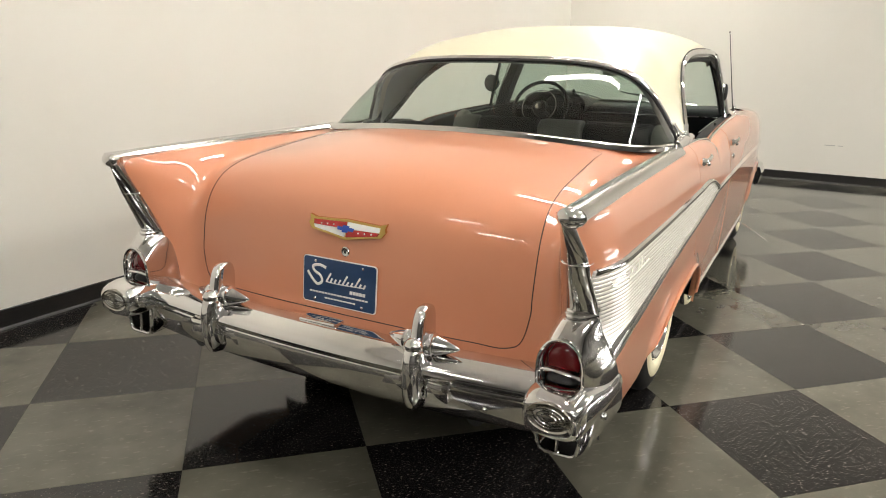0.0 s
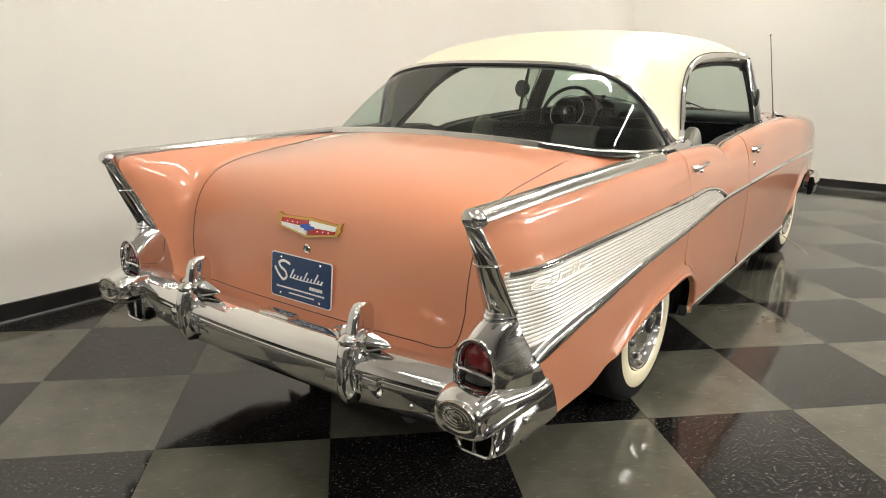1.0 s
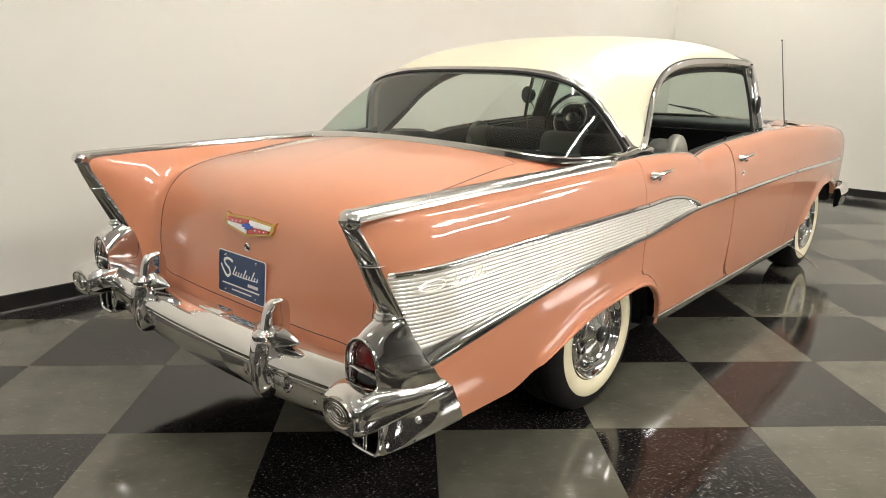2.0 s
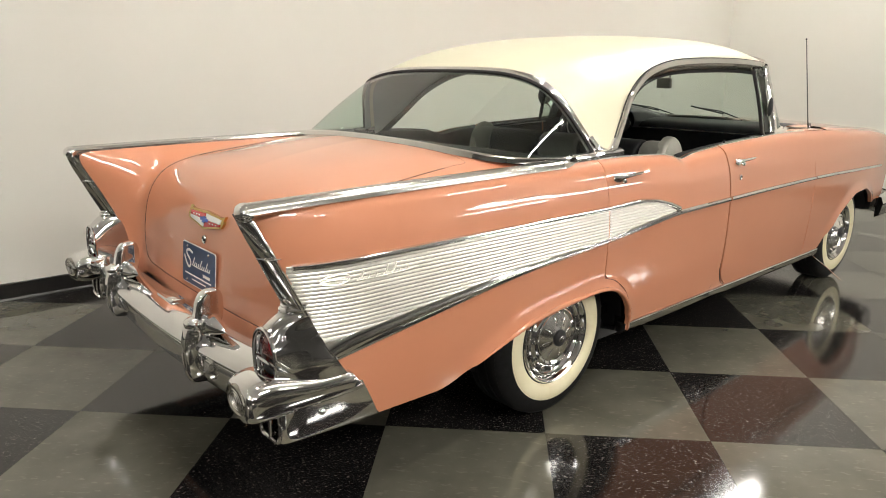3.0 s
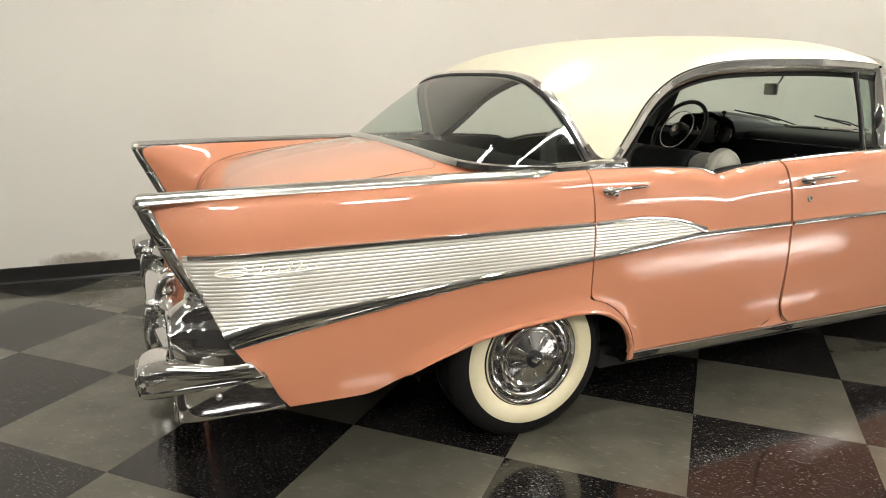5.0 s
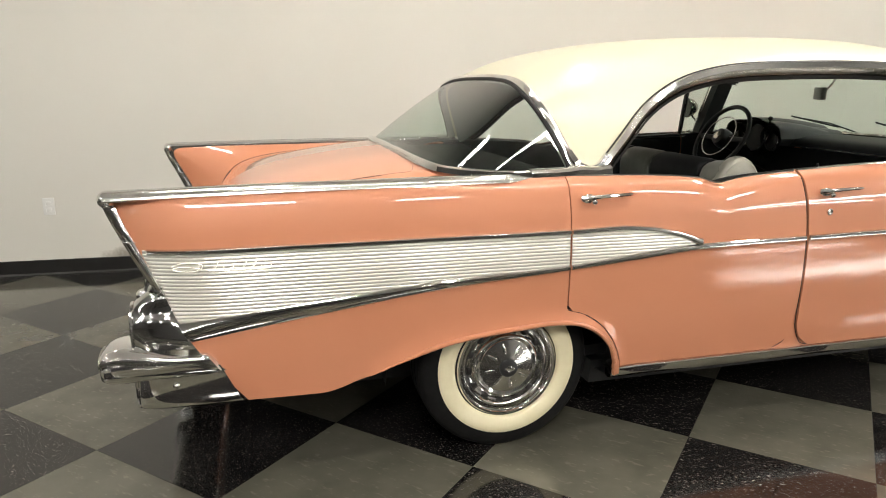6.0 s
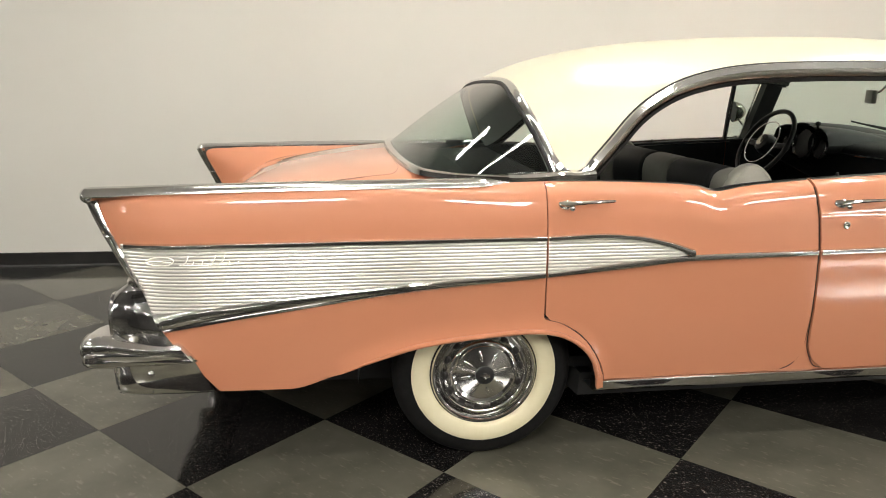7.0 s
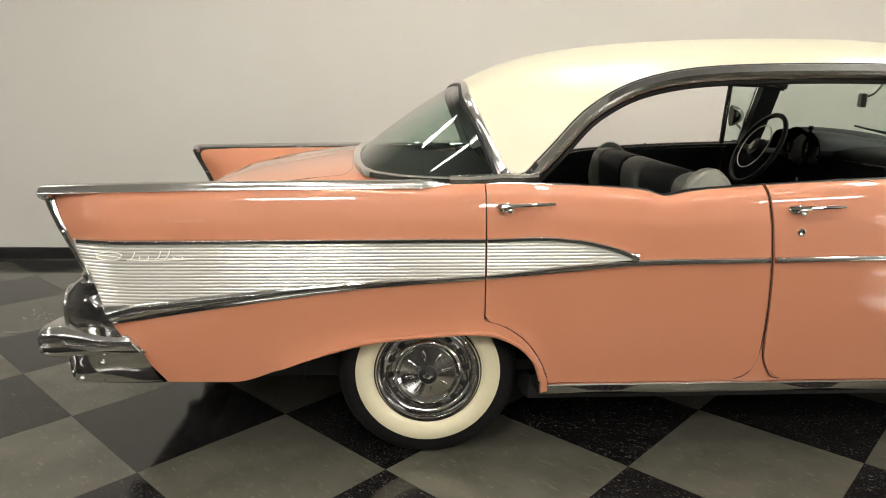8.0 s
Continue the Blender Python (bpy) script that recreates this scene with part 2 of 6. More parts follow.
def net(rows, nu, nv, stop=None):
    """A smooth surface through a net of control points: nu x nv points; column stop of the net falls on a column."""
    p = np.array(rows, float)
    kc = np.concatenate([[0], np.cumsum(np.linalg.norm(np.diff(p, axis=1), axis=2).mean(axis=0))])
    kr = np.concatenate([[0], np.cumsum(np.linalg.norm(np.diff(p, axis=0), axis=2).mean(axis=1))])
    places = np.linspace(0, kc[-1], nv)
    if stop:
        k = int(round(nv * kc[stop] / kc[-1]))
        places = np.concatenate([np.linspace(0, kc[stop], k + 1), np.linspace(kc[stop], kc[-1], nv - k)[1:]])
    across = [spline(r, nv, knots=kc, at=places) for r in p]
    return np.stack([spline([a[j] for a in across], nu, knots=kr, at=np.linspace(0, kr[-1], nu)) for j in range(nv)], axis=1)


def side_point(f, r, z, s):
    return Vector((f, -r * s, z))


def tube(bm, path, profile, closed=False, caps=True, up=(0, 0, 1)):
    """Sweep a closed profile of (across, up) pairs along a path."""
    path = [Vector(p) for p in path]
    rows = []
    n = len(path)
    for i, p in enumerate(path):
        a = path[(i - 1) % n] if closed or i else path[0]
        b = path[(i + 1) % n] if closed or i < n - 1 else path[-1]
        t = (b - a).normalized()
        side = t.cross(Vector(up))
        side = side.normalized() if side.length > 1e-5 else Vector((1, 0, 0))
        top = side.cross(t)
        k = profile(i / max(n - 1, 1)) if callable(profile) else profile
        rows.append([p + side * x + top * y for x, y in k])
    v = grid(bm, rows, loop=True, around=closed)
    if caps and not closed:
        for r in (v[0], v[-1]):
            bm.faces.new(r)
    return bm


def circle(rx, ry=None, n=10):
    return [(rx * math.cos(2 * math.pi * i / n), (ry or rx) * math.sin(2 * math.pi * i / n)) for i in range(n)]


def lathe(bm, profile, m=Matrix(), n=48):
    """Turn (radius, along) pairs about the local z axis."""
    rows = [[m @ Vector((max(r, 1e-4) * math.cos(2 * math.pi * i / n), max(r, 1e-4) * math.sin(2 * math.pi * i / n), h)) for i in range(n)] for r, h in profile]
    grid(bm, rows, loop=True)
    return bm


def thicken(bm, offset):
    """Give an open sheet a returned edge: its rim is drawn out by offset."""
    rim = [e for e in bm.edges if e.is_boundary]
    ret = bmesh.ops.extrude_edge_only(bm, edges=rim)
    for v in [g for g in ret["geom"] if isinstance(g, bmesh.types.BMVert)]:
        v.co += Vector(offset(v.co) if callable(offset) else offset)
    return bm


# ---- room ----
HEIGHT = 4.6
LAMP_Z = 3.7
NEAR = 20.0  # room depth away from the wall beside the car
LONG = 20.0  # room length behind the corner
EAST = 14.0  # the hall goes on past the end of the east wall
END = -6.05  # where the east wall ends


def slab(name, lo, hi, mat, label, category, m=ROOM):
    bm = box(bmesh.new(), lo, hi)
    ob = new(name, mesh_of(name, bm, mat, 0))
    ob.matrix_world = m
    return tagged(ob, label, category, "", "structure")


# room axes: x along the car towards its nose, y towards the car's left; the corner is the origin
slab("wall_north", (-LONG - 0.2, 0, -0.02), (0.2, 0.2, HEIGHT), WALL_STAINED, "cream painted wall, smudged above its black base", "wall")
slab("wall_east", (0, END, -0.02), (0.2, 0, HEIGHT), WALL, "plain cream painted wall beyond the car's nose", "wall")
slab("wall_hall", (0.2, END, -0.02), (EAST, END + 0.2, HEIGHT), WALL, "plain cream painted wall", "wall")
# three unseen walls, darkened so that chrome and paint reflect a dim room
slab("wall_far_east", (EAST, -NEAR, -0.02), (EAST + 0.2, END + 0.2, HEIGHT), DIM_WALL, "plain unseen wall, coloured dark for the dim side of the hall", "wall")
slab("wall_south", (-LONG - 0.2, -NEAR - 0.2, -0.02), (EAST + 0.2, -NEAR, HEIGHT), DIM_WALL, "plain unseen wall, coloured dark for the dim side of the hall", "wall")
slab("wall_west", (-LONG - 0.2, -NEAR, -0.02), (-LONG, 0, HEIGHT), DIM_WALL, "plain unseen wall, coloured dark for the dim side of the hall", "wall")
slab("ceiling", (-LONG - 0.2, -NEAR - 0.2, HEIGHT), (EAST + 0.2, 0.2, HEIGHT + 0.15), CEIL, "pale painted ceiling above the hung light fittings", "ceiling")


def baseboard(a, b):
    """Black rubber cove base with a rolled top and a flared toe."""
    prof = [(0.0, 0.0), (0.016, 0.0), (0.015, 0.004), (0.008, 0.012), (0.006, 0.03), (0.006, 0.098), (0.003, 0.102), (0.0, 0.102)]
    a, b = Vector(a), Vector(b)
    t = (b - a).normalized()
    inward = Vector((-t.y, t.x, 0))
    bm = bmesh.new()
    rows = [[p + inward * x + Vector((0, 0, z)) for x, z in prof] for p in (a, b)]
    v = grid(bm, rows, loop=True)
    for r in v:
        bm.faces.new(r)
    ob = new("baseboard", mesh_of("baseboard", bm, BASE, 30))
    ob.matrix_world = ROOM
    return tagged(ob, "black rubber cove base along the wall's foot", "baseboard", "", "structure")


baseboard((0, 0, 0), (-LONG, 0, 0))
baseboard((0, END, 0), (0, 0, 0))
baseboard((EAST, END, 0), (0, END, 0))
baseboard((EAST, -NEAR, 0), (EAST, END, 0))
baseboard((-LONG, -NEAR, 0), (EAST, -NEAR, 0))
baseboard((-LONG, 0, 0), (-LONG, -NEAR, 0))


def strip_light(x, y, along=True, L=1.24, W=0.36):
    """A ceiling strip fitting: white pan and a glowing diffuser."""
    lamp = thing("ceiling_light", ROOM @ pose(x, y, LAMP_Z, 0, 0, 0 if along else 90), "white fluorescent light fitting hung out of view below the ceiling", "ceiling light", group="ceiling strip lights")
    part("housing", box(bmesh.new(), (-L / 2, -W / 2, -0.06), (L / 2, W / 2, 0), 0.008), WHITE, lamp)
    part("diffuser", box(bmesh.new(), (-L / 2 + 0.02, -W / 2 + 0.02, -0.10), (L / 2 - 0.02, W / 2 - 0.02, -0.062), 0.015), LAMP, lamp)
    for k in (-1, 1):
        part("hanger", tube(bmesh.new(), [(k * 0.4, 0, 0), (k * 0.4, 0, HEIGHT - LAMP_Z)], circle(0.006, n=6), up=(0, 1, 0)), STEEL, lamp)
    return lamp


for x, y, along in ((-11.6, -4.6, False), (-16.0, -11.0, False), (-17.6, -6.2, False)):
    strip_light(x, y, along)
# two fittings beside the car
for x, wide in ((-2.3, 0.30), (-7.55, 0.80)):
    strip_light(x, -6.9, True, 1.24, wide)
# slim fittings along the car's side, and one over its tail
for x in (-6.76, -5.5, -4.24):
    strip_light(x, -4.15, True, 1.25, 0.10)
strip_light(-7.55, -2.6, True, 0.72, 0.30)
strip_light(-5.1, -8.25, True, 0.9, 0.45)
# a slim fill lamp, added near the corner to brighten the east wall
strip_light(-1.2, -1.3, True, 1.24, 0.19)
# sparse rows over the dark side of the hall
for y in (-8.6, -13.1, -17.6):
    for x in (-10.9, -14.6, -18.3):
        strip_light(x, y, True, 1.24, 0.07)
# long rows in the hall past the end of the wall
for x in (3.0, 4.3):
    strip_light(x, -8.6, True, 1.26, 0.30)
for x in (4.1, 5.4, 6.7, 8.0, 9.3, 10.6):
    strip_light(x, -13.4, True, 1.26, 0.9)
for x in (7.1, 8.4, 9.7, 11.0):
    strip_light(x, -17.5, True, 1.26, 0.9)
# single bare tubes above the car
for x, y, span, wide in ((-5.5, -2.15, 1.4, 0.13), (-3.3, -2.4, 1.3, 0.20), (-9.4, -1.2, 0.6, 0.07), (-11.0, -1.5, 0.9, 0.07)):
    strip_light(x, y, False, span, wide)


# ---- floor ----
TILE = 0.6096
ORIGIN = Vector((-0.355, 1.961, 0))
floor = slab("floor", (-LONG - 0.2, -NEAR - 0.2, -0.25), (EAST + 0.2, 0.2, -0.006), GROUT, "waxed vinyl tile floor in a black and grey checker", "floor")
INTO_ROOM = ROOM.inverted()


def room_xy(x, y):
    p = INTO_ROOM @ Vector((x, y, 0))
    return p.x, p.y


def tile_mesh(name, mat):
    g = 0.0006
    bm = bmesh.new()
    box(bm, (g, g, -0.006), (TILE - g, TILE - g, 0))
    return mesh_of(name, bm, mat, 0)


def build_tiles():
    meshes = [tile_mesh("tile", TILE_DARK), tile_mesh("tile", TILE_LIGHT)]
    back = floor.matrix_world.inverted()
    whole, cut = [], ([], [])
    for i in range(-50, 50):
        for j in range(-50, 50):
            p = ORIGIN + Vector((i * TILE, j * TILE, 0))
            corners = [room_xy(p.x + a * TILE, p.y + b * TILE) for a in (0, 1) for b in (0, 1)]
            inside = [-LONG < x < EAST and -NEAR < y < 0 for x, y in corners]
            if not any(inside):
                continue
            kind = (i + j) % 2
            mid = p + Vector((TILE / 2, TILE / 2, 0))
            if all(inside):
                whole.append(((mid - Vector((1.3, 2.2, 0))).length, p, kind))
            else:
                cut[kind].append(p)
    whole.sort(key=lambda w: w[0])
    for n, (d, p, kind) in enumerate(whole):
        if n < 300:
            ob = new("tile", meshes[kind])
            ob.parent = floor
            ob.matrix_local = back @ Matrix.Translation(p)
        else:
            cut[kind].append(p)
    for kind, mat in ((0, TILE_DARK), (1, TILE_LIGHT)):
        corners = [(0.0006, 0.0006), (TILE - 0.0006, 0.0006), (TILE - 0.0006, TILE - 0.0006), (0.0006, TILE - 0.0006)]
        verts = [p + Vector((x, y, z)) for p in cut[kind] for z in (-0.006, 0) for x, y in corners]
        faces = [tuple(8 * k + i for i in q) for k in range(len(cut[kind])) for q in ((4, 5, 6, 7), (0, 1, 5, 4), (1, 2, 6, 5), (2, 3, 7, 6), (3, 0, 4, 7))]
        me = bpy.data.meshes.new("outer_tiles")
        me.from_pydata(verts, [], faces)
        bm = bmesh.new()
        bm.from_mesh(me)
        bpy.data.meshes.remove(me)
        bm.transform(back)
        for co, no in (((EAST, 0, 0), (1, 0, 0)), ((0, 0, 0), (0, 1, 0)), ((-LONG, 0, 0), (-1, 0, 0)), ((0, -NEAR, 0), (0, -1, 0))):
            bmesh.ops.bisect_plane(bm, geom=bm.verts[:] + bm.edges[:] + bm.faces[:], plane_co=co, plane_no=no, clear_outer=True)
        ob = part("outer_tiles", bm, mat, floor, "", 0)
        tagged(ob, kind="stuff")


# ---- the car ----
# car axes: x forward from the fin tips, y to the car's left, z up. r is the distance out from the middle.
car = thing("car", CAR, "coral pink and cream four-door hardtop with tail fins and chrome", "car")

ztop = curve_at([(0.0, 0.974), (0.5, 0.984), (1.0, 0.990), (1.34, 0.994), (1.46, 0.998), (1.725, 0.994), (1.90, 0.986), (2.0, 0.976), (2.045, 0.962), (2.072, 0.957), (2.10, 0.961), (2.17, 0.974), (2.31, 0.986), (2.44, 0.995), (2.83, 1.013), (3.2, 1.022), (3.5, 1.018), (4.05, 0.998), (4.6, 0.97), (4.95, 0.94), (5.1, 0.925)])
body_w = curve_at([(0.20, 0.868), (0.30, 0.884), (0.45, 0.898), (0.60, 0.905), (0.72, 0.907), (0.85, 0.897), (0.93, 0.882), (1.00, 0.872), (1.05, 0.868)])
taper = curve_at([(0.0, 0.985), (0.3, 0.992), (0.9, 1.0), (3.9, 1.0), (4.5, 0.975), (4.9, 0.935), (5.1, 0.90)])
roll_in = curve_at([(0.0, 0.045), (0.012, 0.026), (0.03, 0.013), (0.06, 0.005), (0.11, 0.0), (1.0, 0.0)])

REAR_ARCH = [(0.378, 0.323), (0.602, 0.321), (0.777, 0.375), (0.942, 0.435), (1.02, 0.458), (1.154, 0.479), (1.309, 0.492), (1.406, 0.497), (1.503, 0.485), (1.583, 0.443), (1.634, 0.384), (1.657, 0.316), (1.660, 0.27)]
DOOR_ARCH = [(1.457, 0.542), (1.519, 0.521), (1.598, 0.465), (1.65, 0.392), (1.678, 0.325), (1.684, 0.27)]
FRONT_ARCH = [(3.66, 0.26), (3.80, 0.40), (3.93, 0.50), (4.05, 0.56), (4.2, 0.60), (4.35, 0.605), (4.48, 0.57), (4.58, 0.50), (4.63, 0.40), (4.64, 0.33)]
FLARE = np.vstack([spline(REAR_ARCH[2:], 60), spline(FRONT_ARCH[1:], 50)])


FIN_BACK = curve_at([(0.55, 0.195), (0.575, 0.181), (0.69, 0.138), (0.79, 0.105), (0.852, 0.07), (0.975, 0.030)])


def width(f, z):
    """Half width of the body side."""
    w = body_w(z) * taper(f)
    d = max(ztop(f) - z, 0.0)
    k = min(1.0, max(0.0, (f - 1.0) / 0.44))
    k = 0.55 + 0.45 * k * k * (3 - 2 * k)
    w -= roll_in(d) * k
    if 0.56 < z and f < 0.35:
        d = max(f - FIN_BACK(z), 0.0)
        if d < 0.20:
            w -= 0.042 * (1 - d / 0.20) ** 2 * min(1.0, (z - 0.56) / 0.10)
    lip = np.min(np.hypot(FLARE[:, 0] - f, FLARE[:, 1] - z))
    if lip < 0.075:
        w += 0.017 * (1 - lip / 0.075) ** 2
    return w


def on_side(f, z, s, out=0.0):
    return side_point(f, width(f, z) + out, z, s)


rear_edge = curve_at([(0.030, 0.975), (0.07, 0.852), (0.105, 0.79), (0.138, 0.69), (0.181, 0.575), (0.226, 0.502), (0.30, 0.42), (0.378, 0.323)])
arch_low = curve_at(REAR_ARCH[:9])


def sheet(name, rows, mat, s, label="", lip=0.022, parent=None):
    bm = bmesh.new()
    grid(bm, [[on_side(f, z, s) for f, z in row] for row in rows])
    bmesh.ops.remove_doubles(bm, verts=bm.verts, dist=1e-5)
    thicken(bm, (0, lip * s, 0))
    return part(name, bm, mat, parent or car, label)


def quarter_panel(s):
    xs = np.unique(np.concatenate([np.linspace(0.031, 0.378, 22), np.linspace(0.378, 1.4552, 56)]))
    rows = []
    for f in xs:
        zb = rear_edge(f) if f < 0.378 else arch_low(f)
        rows.append([(f, zb + (ztop(f) - zb) * v) for v in np.linspace(0, 1, 34)])
    sheet("quarter_panel", rows, CORAL, s)
    lip, edge = spline(REAR_ARCH[7:], 30), spline([(1.454, 0.56)] + [(f + 0.001, z + 0.001) for f, z in DOOR_ARCH], 30)
    lip[0] = (1.4552, arch_low(1.4552))
    bm = bmesh.new()
    grid(bm, [[on_side(*(a + (b - a) * v), s) for v in np.linspace(0, 1, 9)] for a, b in zip(lip, edge)])
    thicken(bm, (0, 0.02 * s, 0))
    part("wheel_arch_lip", bm, CORAL, car)
    # rolled edge round the opening
    bm = bmesh.new()
    line = spline(REAR_ARCH[2:-1], 90)
    tube(bm, [on_side(f, z + 0.004, s, 0.002) for f, z in line], lambda u: circle(0.0085 * min(1.0, 0.15 + 4 * u), n=10))
    part("rolled_edge", bm, CORAL, car)


def door(name, back, front, s):
    xb, xf = curve_at(back), curve_at(front)
    rows = []
    for u in np.linspace(0, 1, 60):
        row = []
        for v in np.linspace(0, 1, 40):
            v = v ** 0.8
            z = 0.302 + v * 0.69
            f = xb(z) + (xf(z) - xb(z)) * u
            row.append((f, 0.302 + v * (ztop(f) - 0.302)))
        rows.append(row)
    return sheet(name, rows, CORAL, s)


def doors(s):
    d1 = door("rear_door", [(0.30, 1.687), (0.325, 1.682), (0.392, 1.654), (0.465, 1.602), (0.521, 1.523), (0.542, 1.461), (0.60, 1.460), (1.0, 1.459)],
              [(0.30, 2.335), (0.312, 2.375), (0.335, 2.405), (0.40, 2.430), (0.548, 2.434), (0.75, 2.426), (0.905, 2.415), (1.0, 2.407)], s)
    d2 = door("front_door", [(0.30, 2.532), (0.312, 2.495), (0.345, 2.472), (0.40, 2.450), (0.548, 2.446), (0.75, 2.438), (0.905, 2.427), (1.0, 2.418)],
              [(0.30, 3.455), (0.65, 3.455), (0.80, 3.44), (0.95, 3.41), (1.02, 3.395)], s)
    return d1, d2


def front_fender(s):
    edge, arch = curve_at([(0.30, 3.460), (0.65, 3.460), (0.80, 3.445), (0.95, 3.415), (1.02, 3.40)]), curve_at(FRONT_ARCH)
    rows = []
    for u in np.linspace(0, 1, 80):
        row = []
        for v in np.linspace(0, 1, 30):
            f1 = 5.0
            f = 3.46 + (f1 - 3.46) * u
            zb = 0.302 if f < 3.70 else (arch(f) if f < 4.60 else 0.49)
            z = zb + (ztop(f) - zb) * v
            f = edge(z) + (f1 - edge(z)) * u - 0.10 * u**6 * (1 - v) ** 2
            row.append((f, z))
        rows.append(row)
    return sheet("front_fender", rows, CORAL, s)


def inner_shell(s):
    """Body steel behind the door gaps."""
    bm = bmesh.new()
    rows = [[side_point(f, width(f, z) - 0.009 - 0.02 * (z > 0.99), z, s) for z in np.linspace(0.285, ztop(f) - 0.03, 16)] for f in np.linspace(2.25, 2.62, 12)]
    grid(bm, rows)
    part("door_pillar", bm, CORAL, car)
    # dark shut lines down both door edges
    for edge, df in (([(2.345, 0.304), (2.377, 0.312), (2.406, 0.335), (2.430, 0.40), (2.434, 0.548), (2.426, 0.75), (2.415, 0.905), (2.410, 0.97)], 0.0035),
                     ([(2.525, 0.304), (2.494, 0.312), (2.471, 0.345), (2.450, 0.40), (2.446, 0.548), (2.438, 0.75), (2.427, 0.905), (2.421, 0.97)], -0.0035)):
        bm = bmesh.new()
        tube(bm, [on_side(f + df, z, s, -0.0065) for f, z in spline(edge, 40)], circle(0.0016, n=6), up=(0, 1, 0))
        part("door_seal", bm, SEAL, car)
    bm = bmesh.new()
    tube(bm, [on_side(f + 0.0005, z, s, -0.001) for f, z in spline([(1.4585, 0.556)] + DOOR_ARCH[:-1], 40)], circle(0.0014, n=6), up=(0, 1, 0))
    part("door_seal", bm, SEAL, car)
    bm = bmesh.new()
    rows = [[side_point(f, width(f, z) - 0.03, z, s) for z in np.linspace(0.56, ztop(f) - 0.03, 12)] for f in np.linspace(1.40, 1.52, 5)]
    grid(bm, rows)
    part("door_pillar", bm, SEAL, car)
    bm = bmesh.new()
    rows = [[side_point(f, width(f, z) - 0.03, z, s) for z in np.linspace(0.29, ztop(f) - 0.03, 12)] for f in np.linspace(3.36, 3.52, 5)]
    grid(bm, rows)
    part("door_pillar", bm, SEAL, car)


def rocker(s):
    bm = bmesh.new()
    rows = []
    for f in np.linspace(1.655, 3.70, 40):
        k = 0.03 if f < 1.66 else 0
        pts = [(0.866, 0.299), (0.885, 0.2985), (0.890, 0.294), (0.887, 0.288), (0.885, 0.270), (0.874, 0.254), (0.862, 0.249), (0.84, 0.252), (0.84, 0.299)]
        rows.append([side_point(f + k * (0.299 - z), r, z, s) for r, z in pts])
    v = grid(bm, rows, loop=True)
    for r in (v[0], v[-1]):
        bm.faces.new(r)
    part("rocker_trim", bm, CHROME, car, "polished chrome sill strip", 50)
    bm = bmesh.new()
    grid(bm, [[side_point(f, r, z, s) for r, z in ((0.84, 0.31), (0.83, 0.25), (0.60, 0.22))] for f in np.linspace(1.66, 3.70, 6)])
    part("sill_pan", bm, BLACK, car)


CX = [(1.005, 1.043), (0.88, 1.034), (0.70, 1.010), (0.50, 0.972), (0.38, 0.930), (0.305, 0.875), (0.262, 0.80), (0.237, 0.70), (0.22, 0.60), (0.208, 0.50), (0.205, 0.43)]
EX = [(1.062, 0.61, 1.010), (0.90, 0.615, 0.994), (0.68, 0.625, 0.968), (0.47, 0.635, 0.938), (0.36, 0.642, 0.90), (0.30, 0.647, 0.845), (0.265, 0.65, 0.775), (0.245, 0.65, 0.69), (0.235, 0.648, 0.60), (0.23, 0.642, 0.50), (0.235, 0.635, 0.43)]
VX = [(1.14, 0.71, 0.990), (0.95, 0.71, 0.972), (0.66, 0.715, 0.952), (0.44, 0.715, 0.92), (0.33, 0.715, 0.88), (0.27, 0.715, 0.83), (0.235, 0.718, 0.765), (0.225, 0.718, 0.685), (0.22, 0.715, 0.60), (0.22, 0.705, 0.50), (0.225, 0.70, 0.43)]
BX = [(1.26, 0.79, 0.990), (0.90, 0.79, 0.985), (0.60, 0.79, 0.982), (0.35, 0.79, 0.979), (0.17, 0.79, 0.975), (0.045, 0.787, 0.955), (0.082, 0.782, 0.85), (0.125, 0.776, 0.75), (0.168, 0.768, 0.63), (0.195, 0.755, 0.50), (0.21, 0.745, 0.43)]


def deck_net():
    rows = []
    for c, e, v, b in zip(CX, EX, VX, BX):
        mid = (c[0] + (e[0] - c[0]) * 0.22, 0.33, c[1] + (e[2] - c[1]) * 0.25)
        rows.append([(c[0], 0, c[1]), mid, e, v, b])
    return rows


NU, NV = 90, 45
DECK = net(deck_net(), NU, NV, 2)


